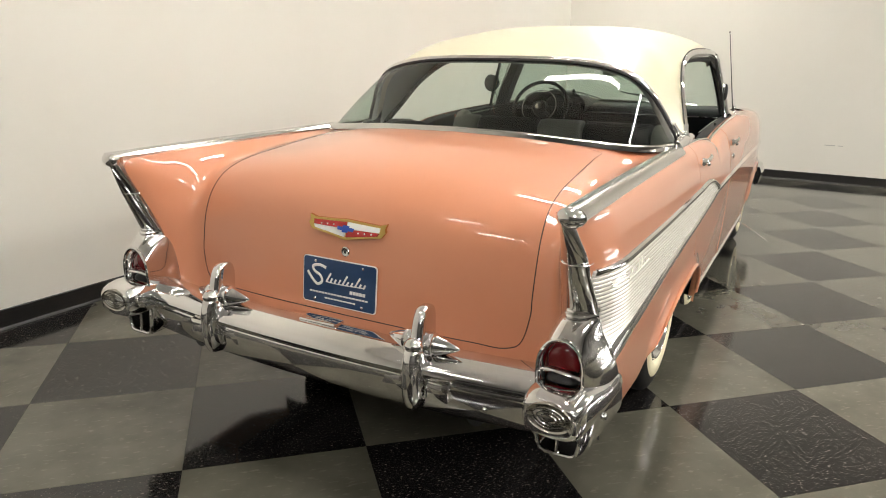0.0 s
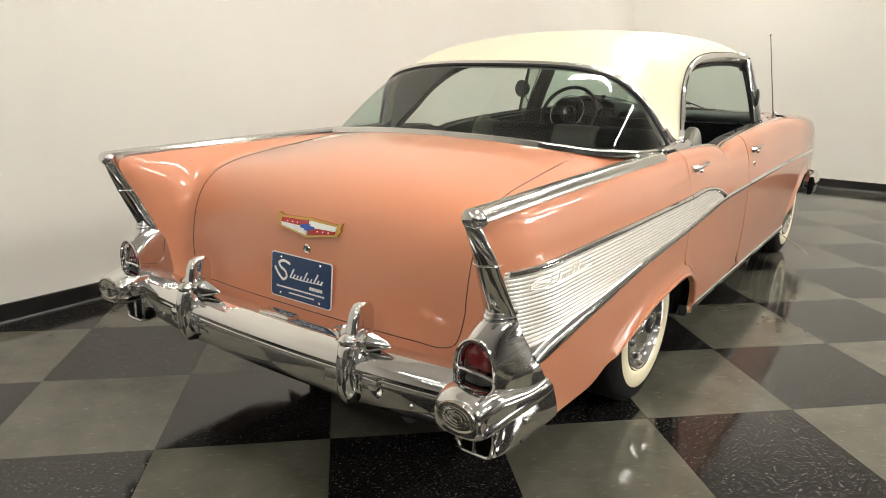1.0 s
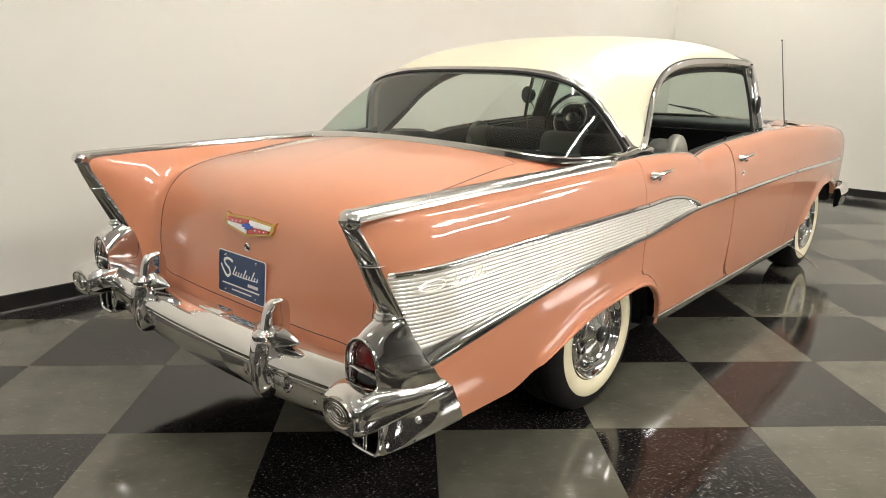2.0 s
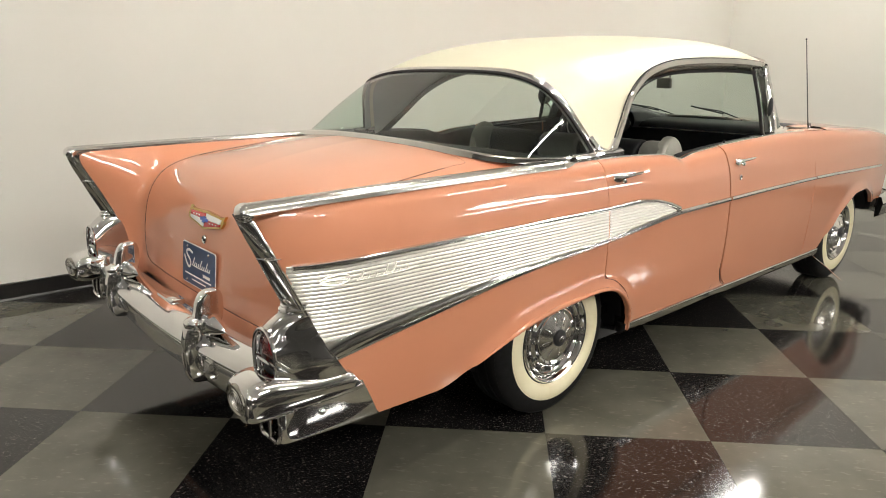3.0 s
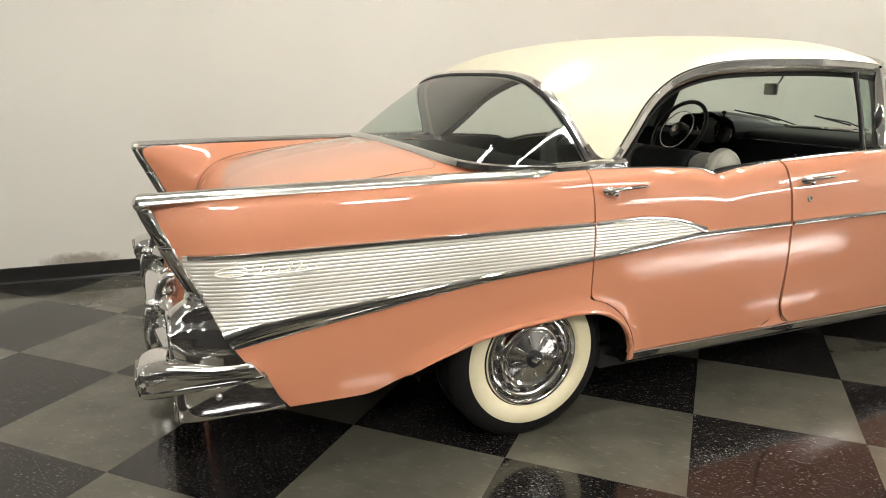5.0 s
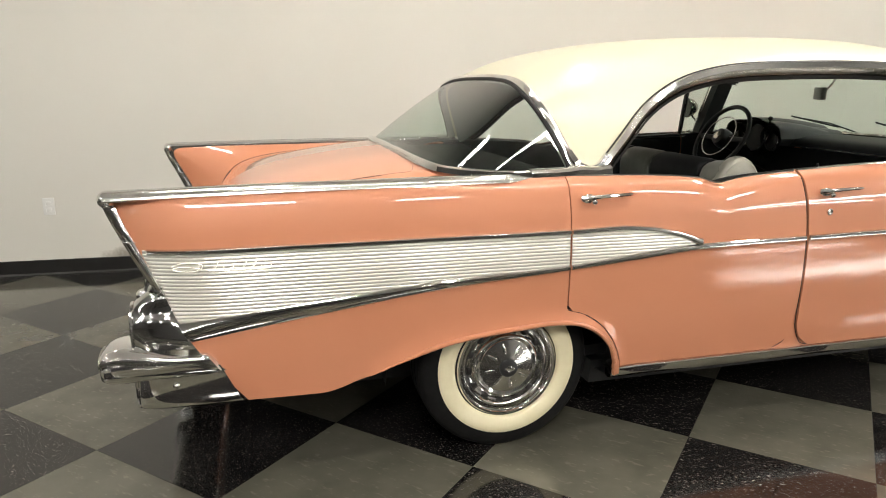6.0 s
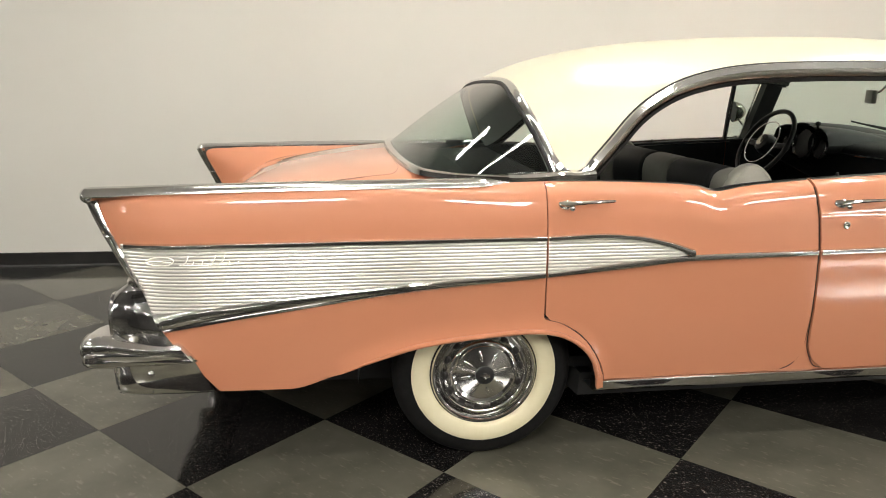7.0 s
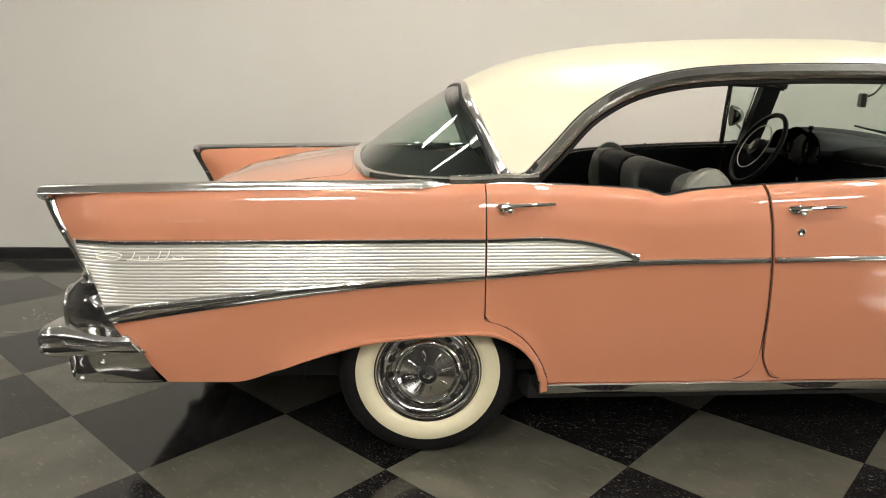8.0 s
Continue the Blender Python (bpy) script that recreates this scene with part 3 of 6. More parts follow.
def deck():
    """Boot lid and the body round it, down to the bumper."""
    split = int(np.argmin(np.abs(DECK[NU // 2, :, 1] - EX[5][1])))
    zrow = int(np.argmin(np.abs(DECK[60:, 0, 2] - 0.507))) + 60
    front = int(np.argmin(np.abs(DECK[:30, 0, 0] - 0.965)))
    lid = bmesh.new()
    pts = [[side_point(*DECK[i, abs(j)], 1 if j >= 0 else -1) for j in range(-split, split + 1)] for i in range(front, zrow + 1)]
    grid(lid, pts)
    part("boot_lid", lid, CORAL, car, smooth=60)
    bm = bmesh.new()
    for s in (1, -1):
        grid(bm, [[side_point(*DECK[i, j], s) for j in range(split, NV)] for i in range(NU)])
    grid(bm, [[side_point(*DECK[i, abs(j)], 1 if j >= 0 else -1) for j in range(-split, split + 1)] for i in range(0, front + 1)])
    grid(bm, [[side_point(*DECK[i, abs(j)], 1 if j >= 0 else -1) for j in range(-split, split + 1)] for i in range(zrow, NU)])
    bmesh.ops.remove_doubles(bm, verts=bm.verts, dist=1e-4)
    part("tail_panel", bm, CORAL, car, smooth=60)
    # the dark gap round the lid, with round corners
    loop = [(i, j) for j, i in [(0, front)] + [(k, front) for k in range(4, split - 3, 4)]] + [(front + 1.8, split - 2.0)]
    loop += [(i, split) for i in range(front + 4, zrow - 5, 4)] + [(zrow - 1.6, split - 1.2)] + [(zrow, j) for j in range(split - 4, -1, -4)] + [(zrow, 0)]

    def at(i, j):
        i0, j0 = min(int(i), NU - 2), min(int(j), NV - 2)
        a, b = i - i0, j - j0
        return DECK[i0, j0] * (1 - a) * (1 - b) + DECK[i0 + 1, j0] * a * (1 - b) + DECK[i0, j0 + 1] * (1 - a) * b + DECK[i0 + 1, j0 + 1] * a * b

    ij = spline(loop, 160)
    bm = bmesh.new()
    for s in (1, -1):
        path = []
        for i, j in ij:
            p = at(min(i, NU - 1.01), min(max(j, 0), NV - 1.01))
            path.append(side_point(*p, s))
        tube(bm, path, lambda u: circle(0.0006 if u < 0.3 else 0.0017, n=6))
    part("lid_gap", bm, SEAL, car)


def blob_mesh(name, size, mat):
    bm = bmesh.new()
    bmesh.ops.create_uvsphere(bm, u_segments=10, v_segments=6, radius=1, matrix=Matrix.Diagonal((*size, 1)))
    return mesh_of(name, bm, mat)


SLOT_MESH = blob_mesh("cover_slot", (0.0105, 0.0145, 0.006), SEAL)
SPEAR_MESH = blob_mesh("cover_spear", (0.022, 0.006, 0.002), CHROME)


def wheel(f, s):
    """Tyre with tread, whitewall, rim, slotted chrome cover and hub."""
    hub = new("wheel")
    hub.parent = car
    m = Matrix.Translation(side_point(f, 0.735, 0.322, s)) @ Euler((radians(90 if s > 0 else -90), 0, 0)).to_matrix().to_4x4()
    hub.matrix_local = m
    R = 0.322
    prof = [(0.188, -0.085), (0.22, -0.098), (0.27, -0.100), (0.30, -0.088), (0.318, -0.070), (R, -0.055), (R, -0.03), (R - 0.006, -0.028), (R - 0.006, -0.022), (R, -0.02), (R, 0.02), (R - 0.006, 0.022), (R - 0.006, 0.028), (R, 0.03), (R, 0.055), (0.318, 0.072), (0.305, 0.086), (0.285, 0.096), (0.257, 0.1005)]
    bm = lathe(bmesh.new(), prof, n=72)
    lathe(bm, [(0.192, 0.092), (0.187, 0.085), (0.18, 0.05)], n=72)
    # tread blocks round both shoulders
    for k in range(104):
        a = 2 * math.pi * k / 104
        for h in (-0.066, 0.066):
            box(bm, (0.296, -0.005, h - 0.014), (0.3185, 0.005, h + 0.006), 0, Matrix.Rotation(a, 4, "Z"))
    part("tyre", bm, RUBBER, hub)
    part("whitewall", lathe(bmesh.new(), [(0.257, 0.1005), (0.253, 0.103), (0.23, 0.106), (0.206, 0.104), (0.197, 0.099), (0.192, 0.092)], n=72), WHITEWALL, hub, "cream wide whitewall band")
    part("rim", lathe(bmesh.new(), [(0.186, 0.080), (0.187, 0.096), (0.183, 0.102), (0.176, 0.101), (0.172, 0.096), (0.169, 0.086), (0.163, 0.080), (0.160, 0.072)], n=72), CHROME, hub)
    part("hubcap", lathe(bmesh.new(), [(0.163, 0.072), (0.160, 0.084), (0.156, 0.089), (0.150, 0.090), (0.146, 0.086), (0.140, 0.076), (0.134, 0.074), (0.128, 0.078), (0.122, 0.088), (0.117, 0.094), (0.110, 0.096), (0.104, 0.093), (0.100, 0.091)], n=72), CHROME, hub, "polished chrome wheel cover")
    part("cover_dish", lathe(bmesh.new(), [(0.100, 0.091), (0.098, 0.0935), (0.094, 0.0945), (0.070, 0.100), (0.045, 0.107), (0.034, 0.110)], n=72), SPUN, hub, "spun steel centre dish")
    for name, mesh, n, a0, place, lean in (("cover_slot", SLOT_MESH, 14, 0.1, (0.1375, 0, 0.0770), 12), ("cover_spear", SPEAR_MESH, 8, 0.2, (0.066, 0, 0.1010), 14)):
        for k in range(n):
            ob = new(name, mesh)
            ob.parent = hub
            ob.matrix_local = Matrix.Rotation(2 * math.pi * k / n + a0, 4, "Z") @ Matrix.Translation(place) @ Euler((0, radians(lean), 0)).to_matrix().to_4x4()
    part("hub_medallion", lathe(bmesh.new(), [(0.034, 0.110), (0.033, 0.118), (0.028, 0.122), (0.0, 0.124)], n=32), BLACK, hub, "small black hub medallion")
    bm = bmesh.new()
    box(bm, (-0.018, -0.006, 0.122), (0.018, 0.006, 0.1265), 0.002)
    box(bm, (-0.007, -0.012, 0.122), (0.007, 0.012, 0.1262), 0.002)
    part("medallion_mark", bm, CHROME, hub)
    part("brake_drum", lathe(bmesh.new(), [(0.0, -0.06), (0.14, -0.06), (0.16, 0.0), (0.158, 0.066)], n=32), BLACK, hub)
    return hub


DRIP = [(1.570, 0.800, 1.000), (1.622, 0.785, 1.036), (1.705, 0.754, 1.114), (1.818, 0.714, 1.225), (1.945, 0.686, 1.302), (2.072, 0.675, 1.345), (2.24, 0.670, 1.372), (2.54, 0.665, 1.386), (2.89, 0.66, 1.388), (3.16, 0.65, 1.376), (3.25, 0.635, 1.360)]
WIN_TOP = [(1.425, 0.0, 1.335), (1.425, 0.25, 1.332), (1.42, 0.45, 1.317), (1.42, 0.575, 1.284), (1.448, 0.655, 1.218), (1.492, 0.715, 1.12), (1.535, 0.765, 1.02)]
WIN_LOW = [(0.995, 0.0, 1.046), (1.005, 0.30, 1.040), (1.03, 0.52, 1.027), (1.075, 0.66, 1.014), (1.16, 0.735, 1.007), (1.28, 0.780, 1.004), (1.42, 0.790, 1.003), (1.515, 0.775, 1.008)]
ROOF_MID = [(1.425, 1.335), (1.52, 1.390), (1.66, 1.435), (1.84, 1.468), (2.02, 1.489), (2.2, 1.502), (2.4, 1.511), (2.65, 1.517), (2.95, 1.517), (3.2, 1.503), (3.36, 1.475)]


def roof_rows():
    rows = [list(WIN_TOP[:-1]) + [(1.545, 0.778, 1.0)]]
    rows.append([(1.52, 0, 1.394), (1.52, 0.25, 1.392), (1.515, 0.45, 1.383), (1.52, 0.585, 1.342), (1.535, 0.668, 1.246), (1.555, 0.720, 1.125), (1.572, 0.784, 1.0)])
    rows.append([(1.66, 0, 1.439), (1.66, 0.25, 1.436), (1.655, 0.45, 1.423), (1.65, 0.592, 1.376), (1.64, 0.675, 1.268), (1.622, 0.726, 1.136), (1.612, 0.788, 1.030)])
    for (cx, cz), d in list(zip(ROOF_MID, [None, None, None] + DRIP[3:])):
        if d is None:
            continue
        row = []
        for t in (0, 0.33, 0.6, 0.78, 0.90, 0.97, 1.0):
            z = d[2] + (cz + 0.004 - d[2]) * (1 - t**3.0) ** 0.70
            row.append((cx + (d[0] - cx) * t**2, d[1] * t, z))
        rows.append(row)
    # the pillar's front edge
    rows[3][-1], rows[3][-2] = (1.69, 0.760, 1.100), (1.75, 0.725, 1.21)
    return rows


ROOF = net(roof_rows(), 70, 40)
# ease the sheet between its rows, with the edges held
for _ in range(60):
    near = np.concatenate([ROOF[:, 1:2] * (1, -1, 1), ROOF], axis=1)
    near = (near[:-2, 1:-1] + near[2:, 1:-1] + near[1:-1, :-2] + near[1:-1, 2:]) / 4
    ROOF[1:-1, :-1] = 0.5 * ROOF[1:-1, :-1] + 0.5 * near


def roof():
    bm = bmesh.new()
    n = ROOF.shape[1]
    grid(bm, [[side_point(*ROOF[i, abs(j)], 1 if j >= 0 else -1) for j in range(-n + 1, n)] for i in range(70)])
    part("roof", bm, CREAM, car, "cream painted steel roof", 60)
    bm = bmesh.new()
    grid(bm, [[side_point(ROOF[i, abs(j), 0] + 0.012, ROOF[i, abs(j), 1] * 0.965, ROOF[i, abs(j), 2] - 0.022, 1 if j >= 0 else -1) for j in range(-n + 1, n)] for i in range(70)])
    part("headliner", bm, LINER, car, "grey cloth headliner", 60)


def window_trim(s):
    bm = bmesh.new()
    tube(bm, [side_point(f, r + 0.001, z, s) for f, r, z in spline(DRIP, 60)], [(-0.011, -0.014), (0.011, -0.014), (0.014, -0.004), (0.009, 0.004), (-0.010, 0.004)], up=(0, 1, 0) if s > 0 else (0, -1, 0))
    part("side_window_trim", bm, STEEL, car, "polished steel side window moulding", 50)
    line = spline(DRIP, 60)
    bm = bmesh.new()
    path = []
    for i, (f, r, z) in enumerate(line):
        t = line[min(i + 1, 59)] - line[max(i - 1, 0)]
        n = np.array([-t[2], t[0]]) / np.hypot(t[0], t[2])
        path.append(side_point(f + n[0] * 0.0135, r + 0.001, z + n[1] * 0.0135, s))
    tube(bm, path, circle(0.0032, n=6))
    part("drip_seam", bm, SEAL, car)


for s in (1, -1):
    quarter_panel(s)
    doors(s)
    front_fender(s)
    inner_shell(s)
    rocker(s)
    wheel(1.267, s)
    wheel(4.187, s)
    window_trim(s)
deck()
roof()


# ---- chrome and trim on the body ----
EDGE_F = curve_at([(z, f) for f, z in [(0.248, 0.50), (0.200, 0.575), (0.149, 0.69), (0.111, 0.79), (0.077, 0.852), (0.064, 0.90)]])
def band(bm, path, half, proud, s, inset=-0.004):
    """A bulged moulding along (f, z) pairs on the body side; half is its half height (number or function of f)."""
    rows = []
    for f, z in path:
        h = half(f) if callable(half) else half
        rows.append([on_side(max(f, EDGE_F(z + k * h)), z + k * h, s, o) for k, o in ((-1, inset), (-0.96, proud * 0.45), (-0.6, proud * 0.9), (0.0, proud), (0.6, proud * 0.9), (0.96, proud * 0.45), (1, inset))])
    v = grid(bm, rows)
    for r in (v[0], v[-1]):
        bm.faces.new(r)
    return bm


low_top = curve_at([(0.20, 0.597), (0.60, 0.641), (0.97, 0.677), (1.454, 0.704), (1.722, 0.732), (1.979, 0.752), (2.426, 0.759), (2.824, 0.765), (3.48, 0.768), (4.0, 0.762), (4.7, 0.740)])
low_bot = curve_at([(0.20, 0.534), (0.60, 0.596), (0.97, 0.646), (1.454, 0.685), (1.722, 0.707), (1.979, 0.729), (2.426, 0.737), (2.824, 0.743), (3.48, 0.748), (4.0, 0.742), (4.7, 0.722)])
UPPER = [(0.120, 0.814), (0.611, 0.816), (1.2, 0.8175), (1.451, 0.818), (1.642, 0.823), (1.756, 0.815), (1.871, 0.791), (1.977, 0.755)]
up_mid = curve_at(UPPER)


def mouldings(s):
    for a, b in ((0.190, 1.4535), (1.4605, 2.422), (2.440, 3.438), (3.452, 4.68)):
        bm = bmesh.new()
        path = [(f, (low_top(f) + low_bot(f)) / 2) for f in np.linspace(a, b, 40)]
        band(bm, path, lambda f: (low_top(f) - low_bot(f)) / 2, 0.011, s)
        part("lower_moulding", bm, STEEL, car, "polished steel side moulding")
    for a, b in ((0.118, 1.4535), (1.4605, 1.97)):
        bm = bmesh.new()
        path = [(f, up_mid(f)) for f in np.linspace(a, b, 40)]
        band(bm, path, lambda f: 0.0095 if f < 1.75 else 0.0095 + 0.004 * (f - 1.75) / 0.22, 0.012, s)
        part("upper_moulding", bm, STEEL, car, "polished steel side moulding")


def ribbed_panel(s, a, b):
    """Pressed panel of fine level ribs between the two mouldings."""
    bm = bmesh.new()
    pitch = 0.0112
    edge_f = EDGE_F
    # smooth backing sheet
    rows = []
    for f in np.linspace(a, b, 50):
        lo = low_top(f) - 0.006
        hi = max(up_mid(f), lo + 0.001)
        rows.append([on_side(max(f, edge_f(lo + (hi - lo) * v)), lo + (hi - lo) * v, s, 0.0015) for v in np.linspace(0, 1, 24)])
    grid(bm, rows)
    panel = part("ribbed_panel", bm, RIB_BACK, car, "cream silver ribbed side panel", 45)
    z = 0.580
    while z < 0.83:
        fs = [f for f in np.linspace(a, b, 400) if low_top(f) - 0.006 < z < up_mid(f) + 0.002 and f > edge_f(z)]
        if len(fs) > 12:
            bm = bmesh.new()
            rows = []
            for f in np.linspace(max(a, edge_f(z)), fs[-1], 70):
                rows.append([on_side(f, z + dz, s, 0.0022 + math.sqrt(0.0072**2 - dz**2) - 0.0050) for dz in np.linspace(-0.0052, 0.0052, 9)])
            v = grid(bm, rows)
            for r in (v[0], v[-1]):
                bm.faces.new(r)
            part("rib", bm, ANOD, panel, "", 70)
        z += pitch
    return panel


def script_mark(s):
    """The bright badge on the panel as plain shapes: an oval, a line and slanted bars."""
    z0 = 0.768
    x0 = 0.185
    strokes = [[(0, 0.004), (0.03, 0.014), (0.085, 0.016), (0.11, 0.006), (0.09, -0.010), (0.03, -0.012), (0.0, -0.004), (0.03, 0.002), (0.10, -0.001)],
               [(0.13, -0.010), (0.20, -0.012), (0.30, -0.011), (0.40, -0.006)]]
    for k, top in enumerate((0.030, 0.012, 0.013, 0.032, 0.034, 0.012, 0.012)):
        x = 0.14 + 0.034 * k
        strokes.append([(x, -0.011), (x + 0.5 * top, 0.4 * top - 0.011), (x + 0.8 * top, top - 0.011)])
    bm = bmesh.new()
    for st in strokes:
        p = [on_side(x0 + 0.8 * x, z0 + 0.9 * z, s, 0.0065) for x, z in spline(st, 36)]
        tube(bm, p, circle(0.0021, 0.0021, 6))
    return part("side_badge", bm, SCRIPT, car, "bright badge of slanted strokes")


def fin_chrome(s):
    bm = bmesh.new()
    rows = []
    fs = list(np.linspace(0.012, 1.25, 50)) + [1.29, 1.32, 1.338]
    for f in fs:
        k = 1.0 if f < 1.25 else max(0.12, (1.345 - f) / 0.095)
        z = ztop(f)
        c = 0.822
        rows.append([side_point(f, c + r * (k if f > 1.2 else 1), z + h * k, s) for r, h in ((-0.034, -0.010), (-0.033, 0.004), (-0.024, 0.014), (0.0, 0.019), (0.022, 0.0155), (0.034, 0.004), (0.037, -0.007), (0.033, -0.011))])
    v = grid(bm, rows, loop=True)
    for r in (v[0], v[-1]):
        bm.faces.new(r)
    part("fin_top_strip", bm, SATIN, car, "polished steel strip along the fin")
    # cap at the fin's tip
    bm = bmesh.new()
    bmesh.ops.create_uvsphere(bm, u_segments=24, v_segments=14, radius=1, matrix=Matrix.Translation(side_point(0.018, 0.820, 0.968, s)) @ Matrix.Diagonal((0.026, 0.037, 0.026, 1)))
    part("fin_tip_cap", bm, CHROME, car)
    # bright edge down the back of the fin, in two lengths
    stations = [(0.006, 0.968, 0.790, 0.846), (0.026, 0.915, 0.786, 0.850), (0.050, 0.862, 0.782, 0.856), (0.078, 0.800, 0.776, 0.864), (0.108, 0.738, 0.770, 0.874), (0.140, 0.672, 0.762, 0.886)]
    full = spline(stations, 40)
    for a, b in ((0, 16), (16, 40)):
        bm = bmesh.new()
        rows = []
        for f, z, ri, ro in full[a:b + 1]:
            ro = width(f + 0.02, z) + 0.003
            rows.append([side_point(f + df, ri + (ro - ri) * k, z + df * 0.3, s) for k, df in ((0.0, 0.045), (0.02, 0.018), (0.18, 0.002), (0.42, -0.010), (0.52, -0.0125), (0.66, -0.010), (0.84, -0.002), (0.97, 0.006), (1.04, 0.012), (1.05, 0.018), (1.0, 0.023), (0.9, 0.023))])
        v = grid(bm, rows)
        for r in (v[0], v[-1]):
            bm.faces.new(r)
        part("fin_edge", bm, STEEL, car, "polished steel edge down the fin", 40)
    bm = bmesh.new()
    f, z, ri, ro = full[16]
    tube(bm, [side_point(f + df - 0.002, ri + (ro - ri) * k, z, s) for k, df in ((0.0, 0.03), (0.02, 0.016), (0.18, 0.0), (0.5, -0.013), (0.82, -0.001), (0.98, 0.015), (1.0, 0.035))], circle(0.0018, n=6))
    part("fin_joint", bm, CHROME, car)


def arch_section(ri, ro, zb, zt, n=22):
    """An arch of points from the inner foot over the top to the outer foot."""
    c, w = (ri + ro) / 2, (ro - ri) / 2
    h = min((zt - zb) * 0.62, w * 1.35)
    pts = [(ri, zb), (ri, (zb + zt - h) / 2)]
    pts += [(c - w * math.cos(a), zt - h + h * math.sin(a)) for a in np.linspace(0, math.pi, n)]
    return pts + [(ro, (zb + zt - h) / 2), (ro, zb)]


def tail_lamp(s):
    pod = new("tail_lamp")
    pod.parent = car
    tagged(pod, "chrome tail lamp pod with a red lens")
    rim = np.array([(0.057 + 0.03 * max(0, 0.56 - z), r, z) for r, z in arch_section(0.744, 0.866, 0.500, 0.646)])
    rim = spline(rim, 44)
    lead = spline([(0.215, 0.745, 0.498), (0.205, 0.750, 0.60), (0.170, 0.764, 0.675), (0.150, 0.800, 0.694), (0.148, 0.850, 0.694)] + [(EDGE_F(z) + 0.004, width(EDGE_F(z) + 0.004, z) + 0.007, z) for z in (0.680, 0.64, 0.60, 0.55, 0.497)], 44)
    bm = bmesh.new()
    rows = []
    for u in np.linspace(0, 1, 14):
        k = 1 - (1 - u) ** 1.7
        row = []
        for a, b in zip(rim, lead):
            f, r, z = a[0] + (b[0] - a[0]) * u, a[1] + (b[1] - a[1]) * k, a[2] + (b[2] - a[2]) * k
            skirt = 0.11 * max(0.0, 0.571 - z) * min(1.0, 4 * u) if r > 0.80 else 0.0
            row.append(side_point(f, r + skirt, z, s))
        rows.append(row)
    v = grid(bm, rows)
    # inner hood behind the rim
    grid(bm, [[side_point(f, r, z, s) for r, z in arch_section(*q)] for f, q in ((0.057, (0.746, 0.858, 0.502, 0.638)), (0.064, (0.754, 0.850, 0.504, 0.630)), (0.085, (0.758, 0.846, 0.506, 0.624)))])
    grid(bm, [[side_point(f, r, 0.503, s) for r in (0.74, 0.80, 0.87)] for f in (0.045, 0.20)])
    part("housing", bm, CHROME, pod, "chrome lamp housing", 40)
    bm = bmesh.new()
    tube(bm, [side_point(p[0] - 0.002, p[1], p[2], s) for p in rim], circle(0.0052, n=8), up=(1, 0, 0))
    part("lens_rim", bm, CHROME, pod)
    # red lens, domed
    bm = bmesh.new()
    rows = []
    for k in np.linspace(0, 1, 9):
        rows.append([side_point(0.080 - 0.020 * math.sqrt(1 - k * k), 0.802 + (r - 0.802) * k, 0.588 + (z - 0.588) * k, s) for r, z in arch_section(0.759, 0.845, 0.555, 0.628, 16)])
    grid(bm, rows, loop=True)
    part("lens", bm, RED_GLASS, pod, "dark red glass lens", 60)
    bm = bmesh.new()
    tube(bm, spline([side_point(f, r, z, s) for r, z, f in ((0.748, 0.552, 0.060), (0.775, 0.560, 0.054), (0.802, 0.561, 0.050), (0.83, 0.557, 0.054), (0.858, 0.546, 0.062))], 20), circle(0.006, 0.005, 8))
    part("lens_bar", bm, CHROME, pod)
    bm = bmesh.new()
    rows = []
    for k in np.linspace(0, 1, 7):
        rows.append([side_point(0.084 - 0.022 * math.sqrt(1 - k * k), 0.803 + 0.044 * k * math.cos(a), 0.523 + 0.024 * k * math.sin(a), s) for a in np.linspace(0, 2 * math.pi, 20)[:-1]])
    grid(bm, rows, loop=True)
    part("reversing_lamp", bm, BLACK, pod, "dark blanked lamp below the lens", 60)
    # collar where the pod meets the fin edge
    bm = bmesh.new()
    for df, dz in ((0.0, 0.0), (-0.003, -0.013), (0.006, 0.012)):
        tube(bm, spline([side_point(f + df, r, z + dz, s) for f, r, z in ((0.146, 0.786, 0.692), (0.126, 0.789, 0.691), (0.113, 0.799, 0.690), (0.110, 0.815, 0.690), (0.116, 0.838, 0.692), (0.150, width(0.155, 0.694) + 0.002, 0.694))], 20), circle(0.007, n=8))
    part("collar", bm, CHROME, pod)


# ---- rear bumper ----
def bar_shift(r):
    return 0.05 * (abs(r) / 0.72) ** 2.2


BAR = [(0.200, 0.440), (0.165, 0.480), (0.135, 0.508), (0.108, 0.5195), (0.085, 0.5215), (0.058, 0.518), (0.032, 0.508), (0.013, 0.497), (0.001, 0.484), (-0.002, 0.474), (0.003, 0.464), (0.010, 0.458), (0.014, 0.452), (0.012, 0.446), (0.014, 0.425), (0.023, 0.385), (0.034, 0.355), (0.046, 0.341), (0.056, 0.339), (0.062, 0.345), (0.064, 0.39)]


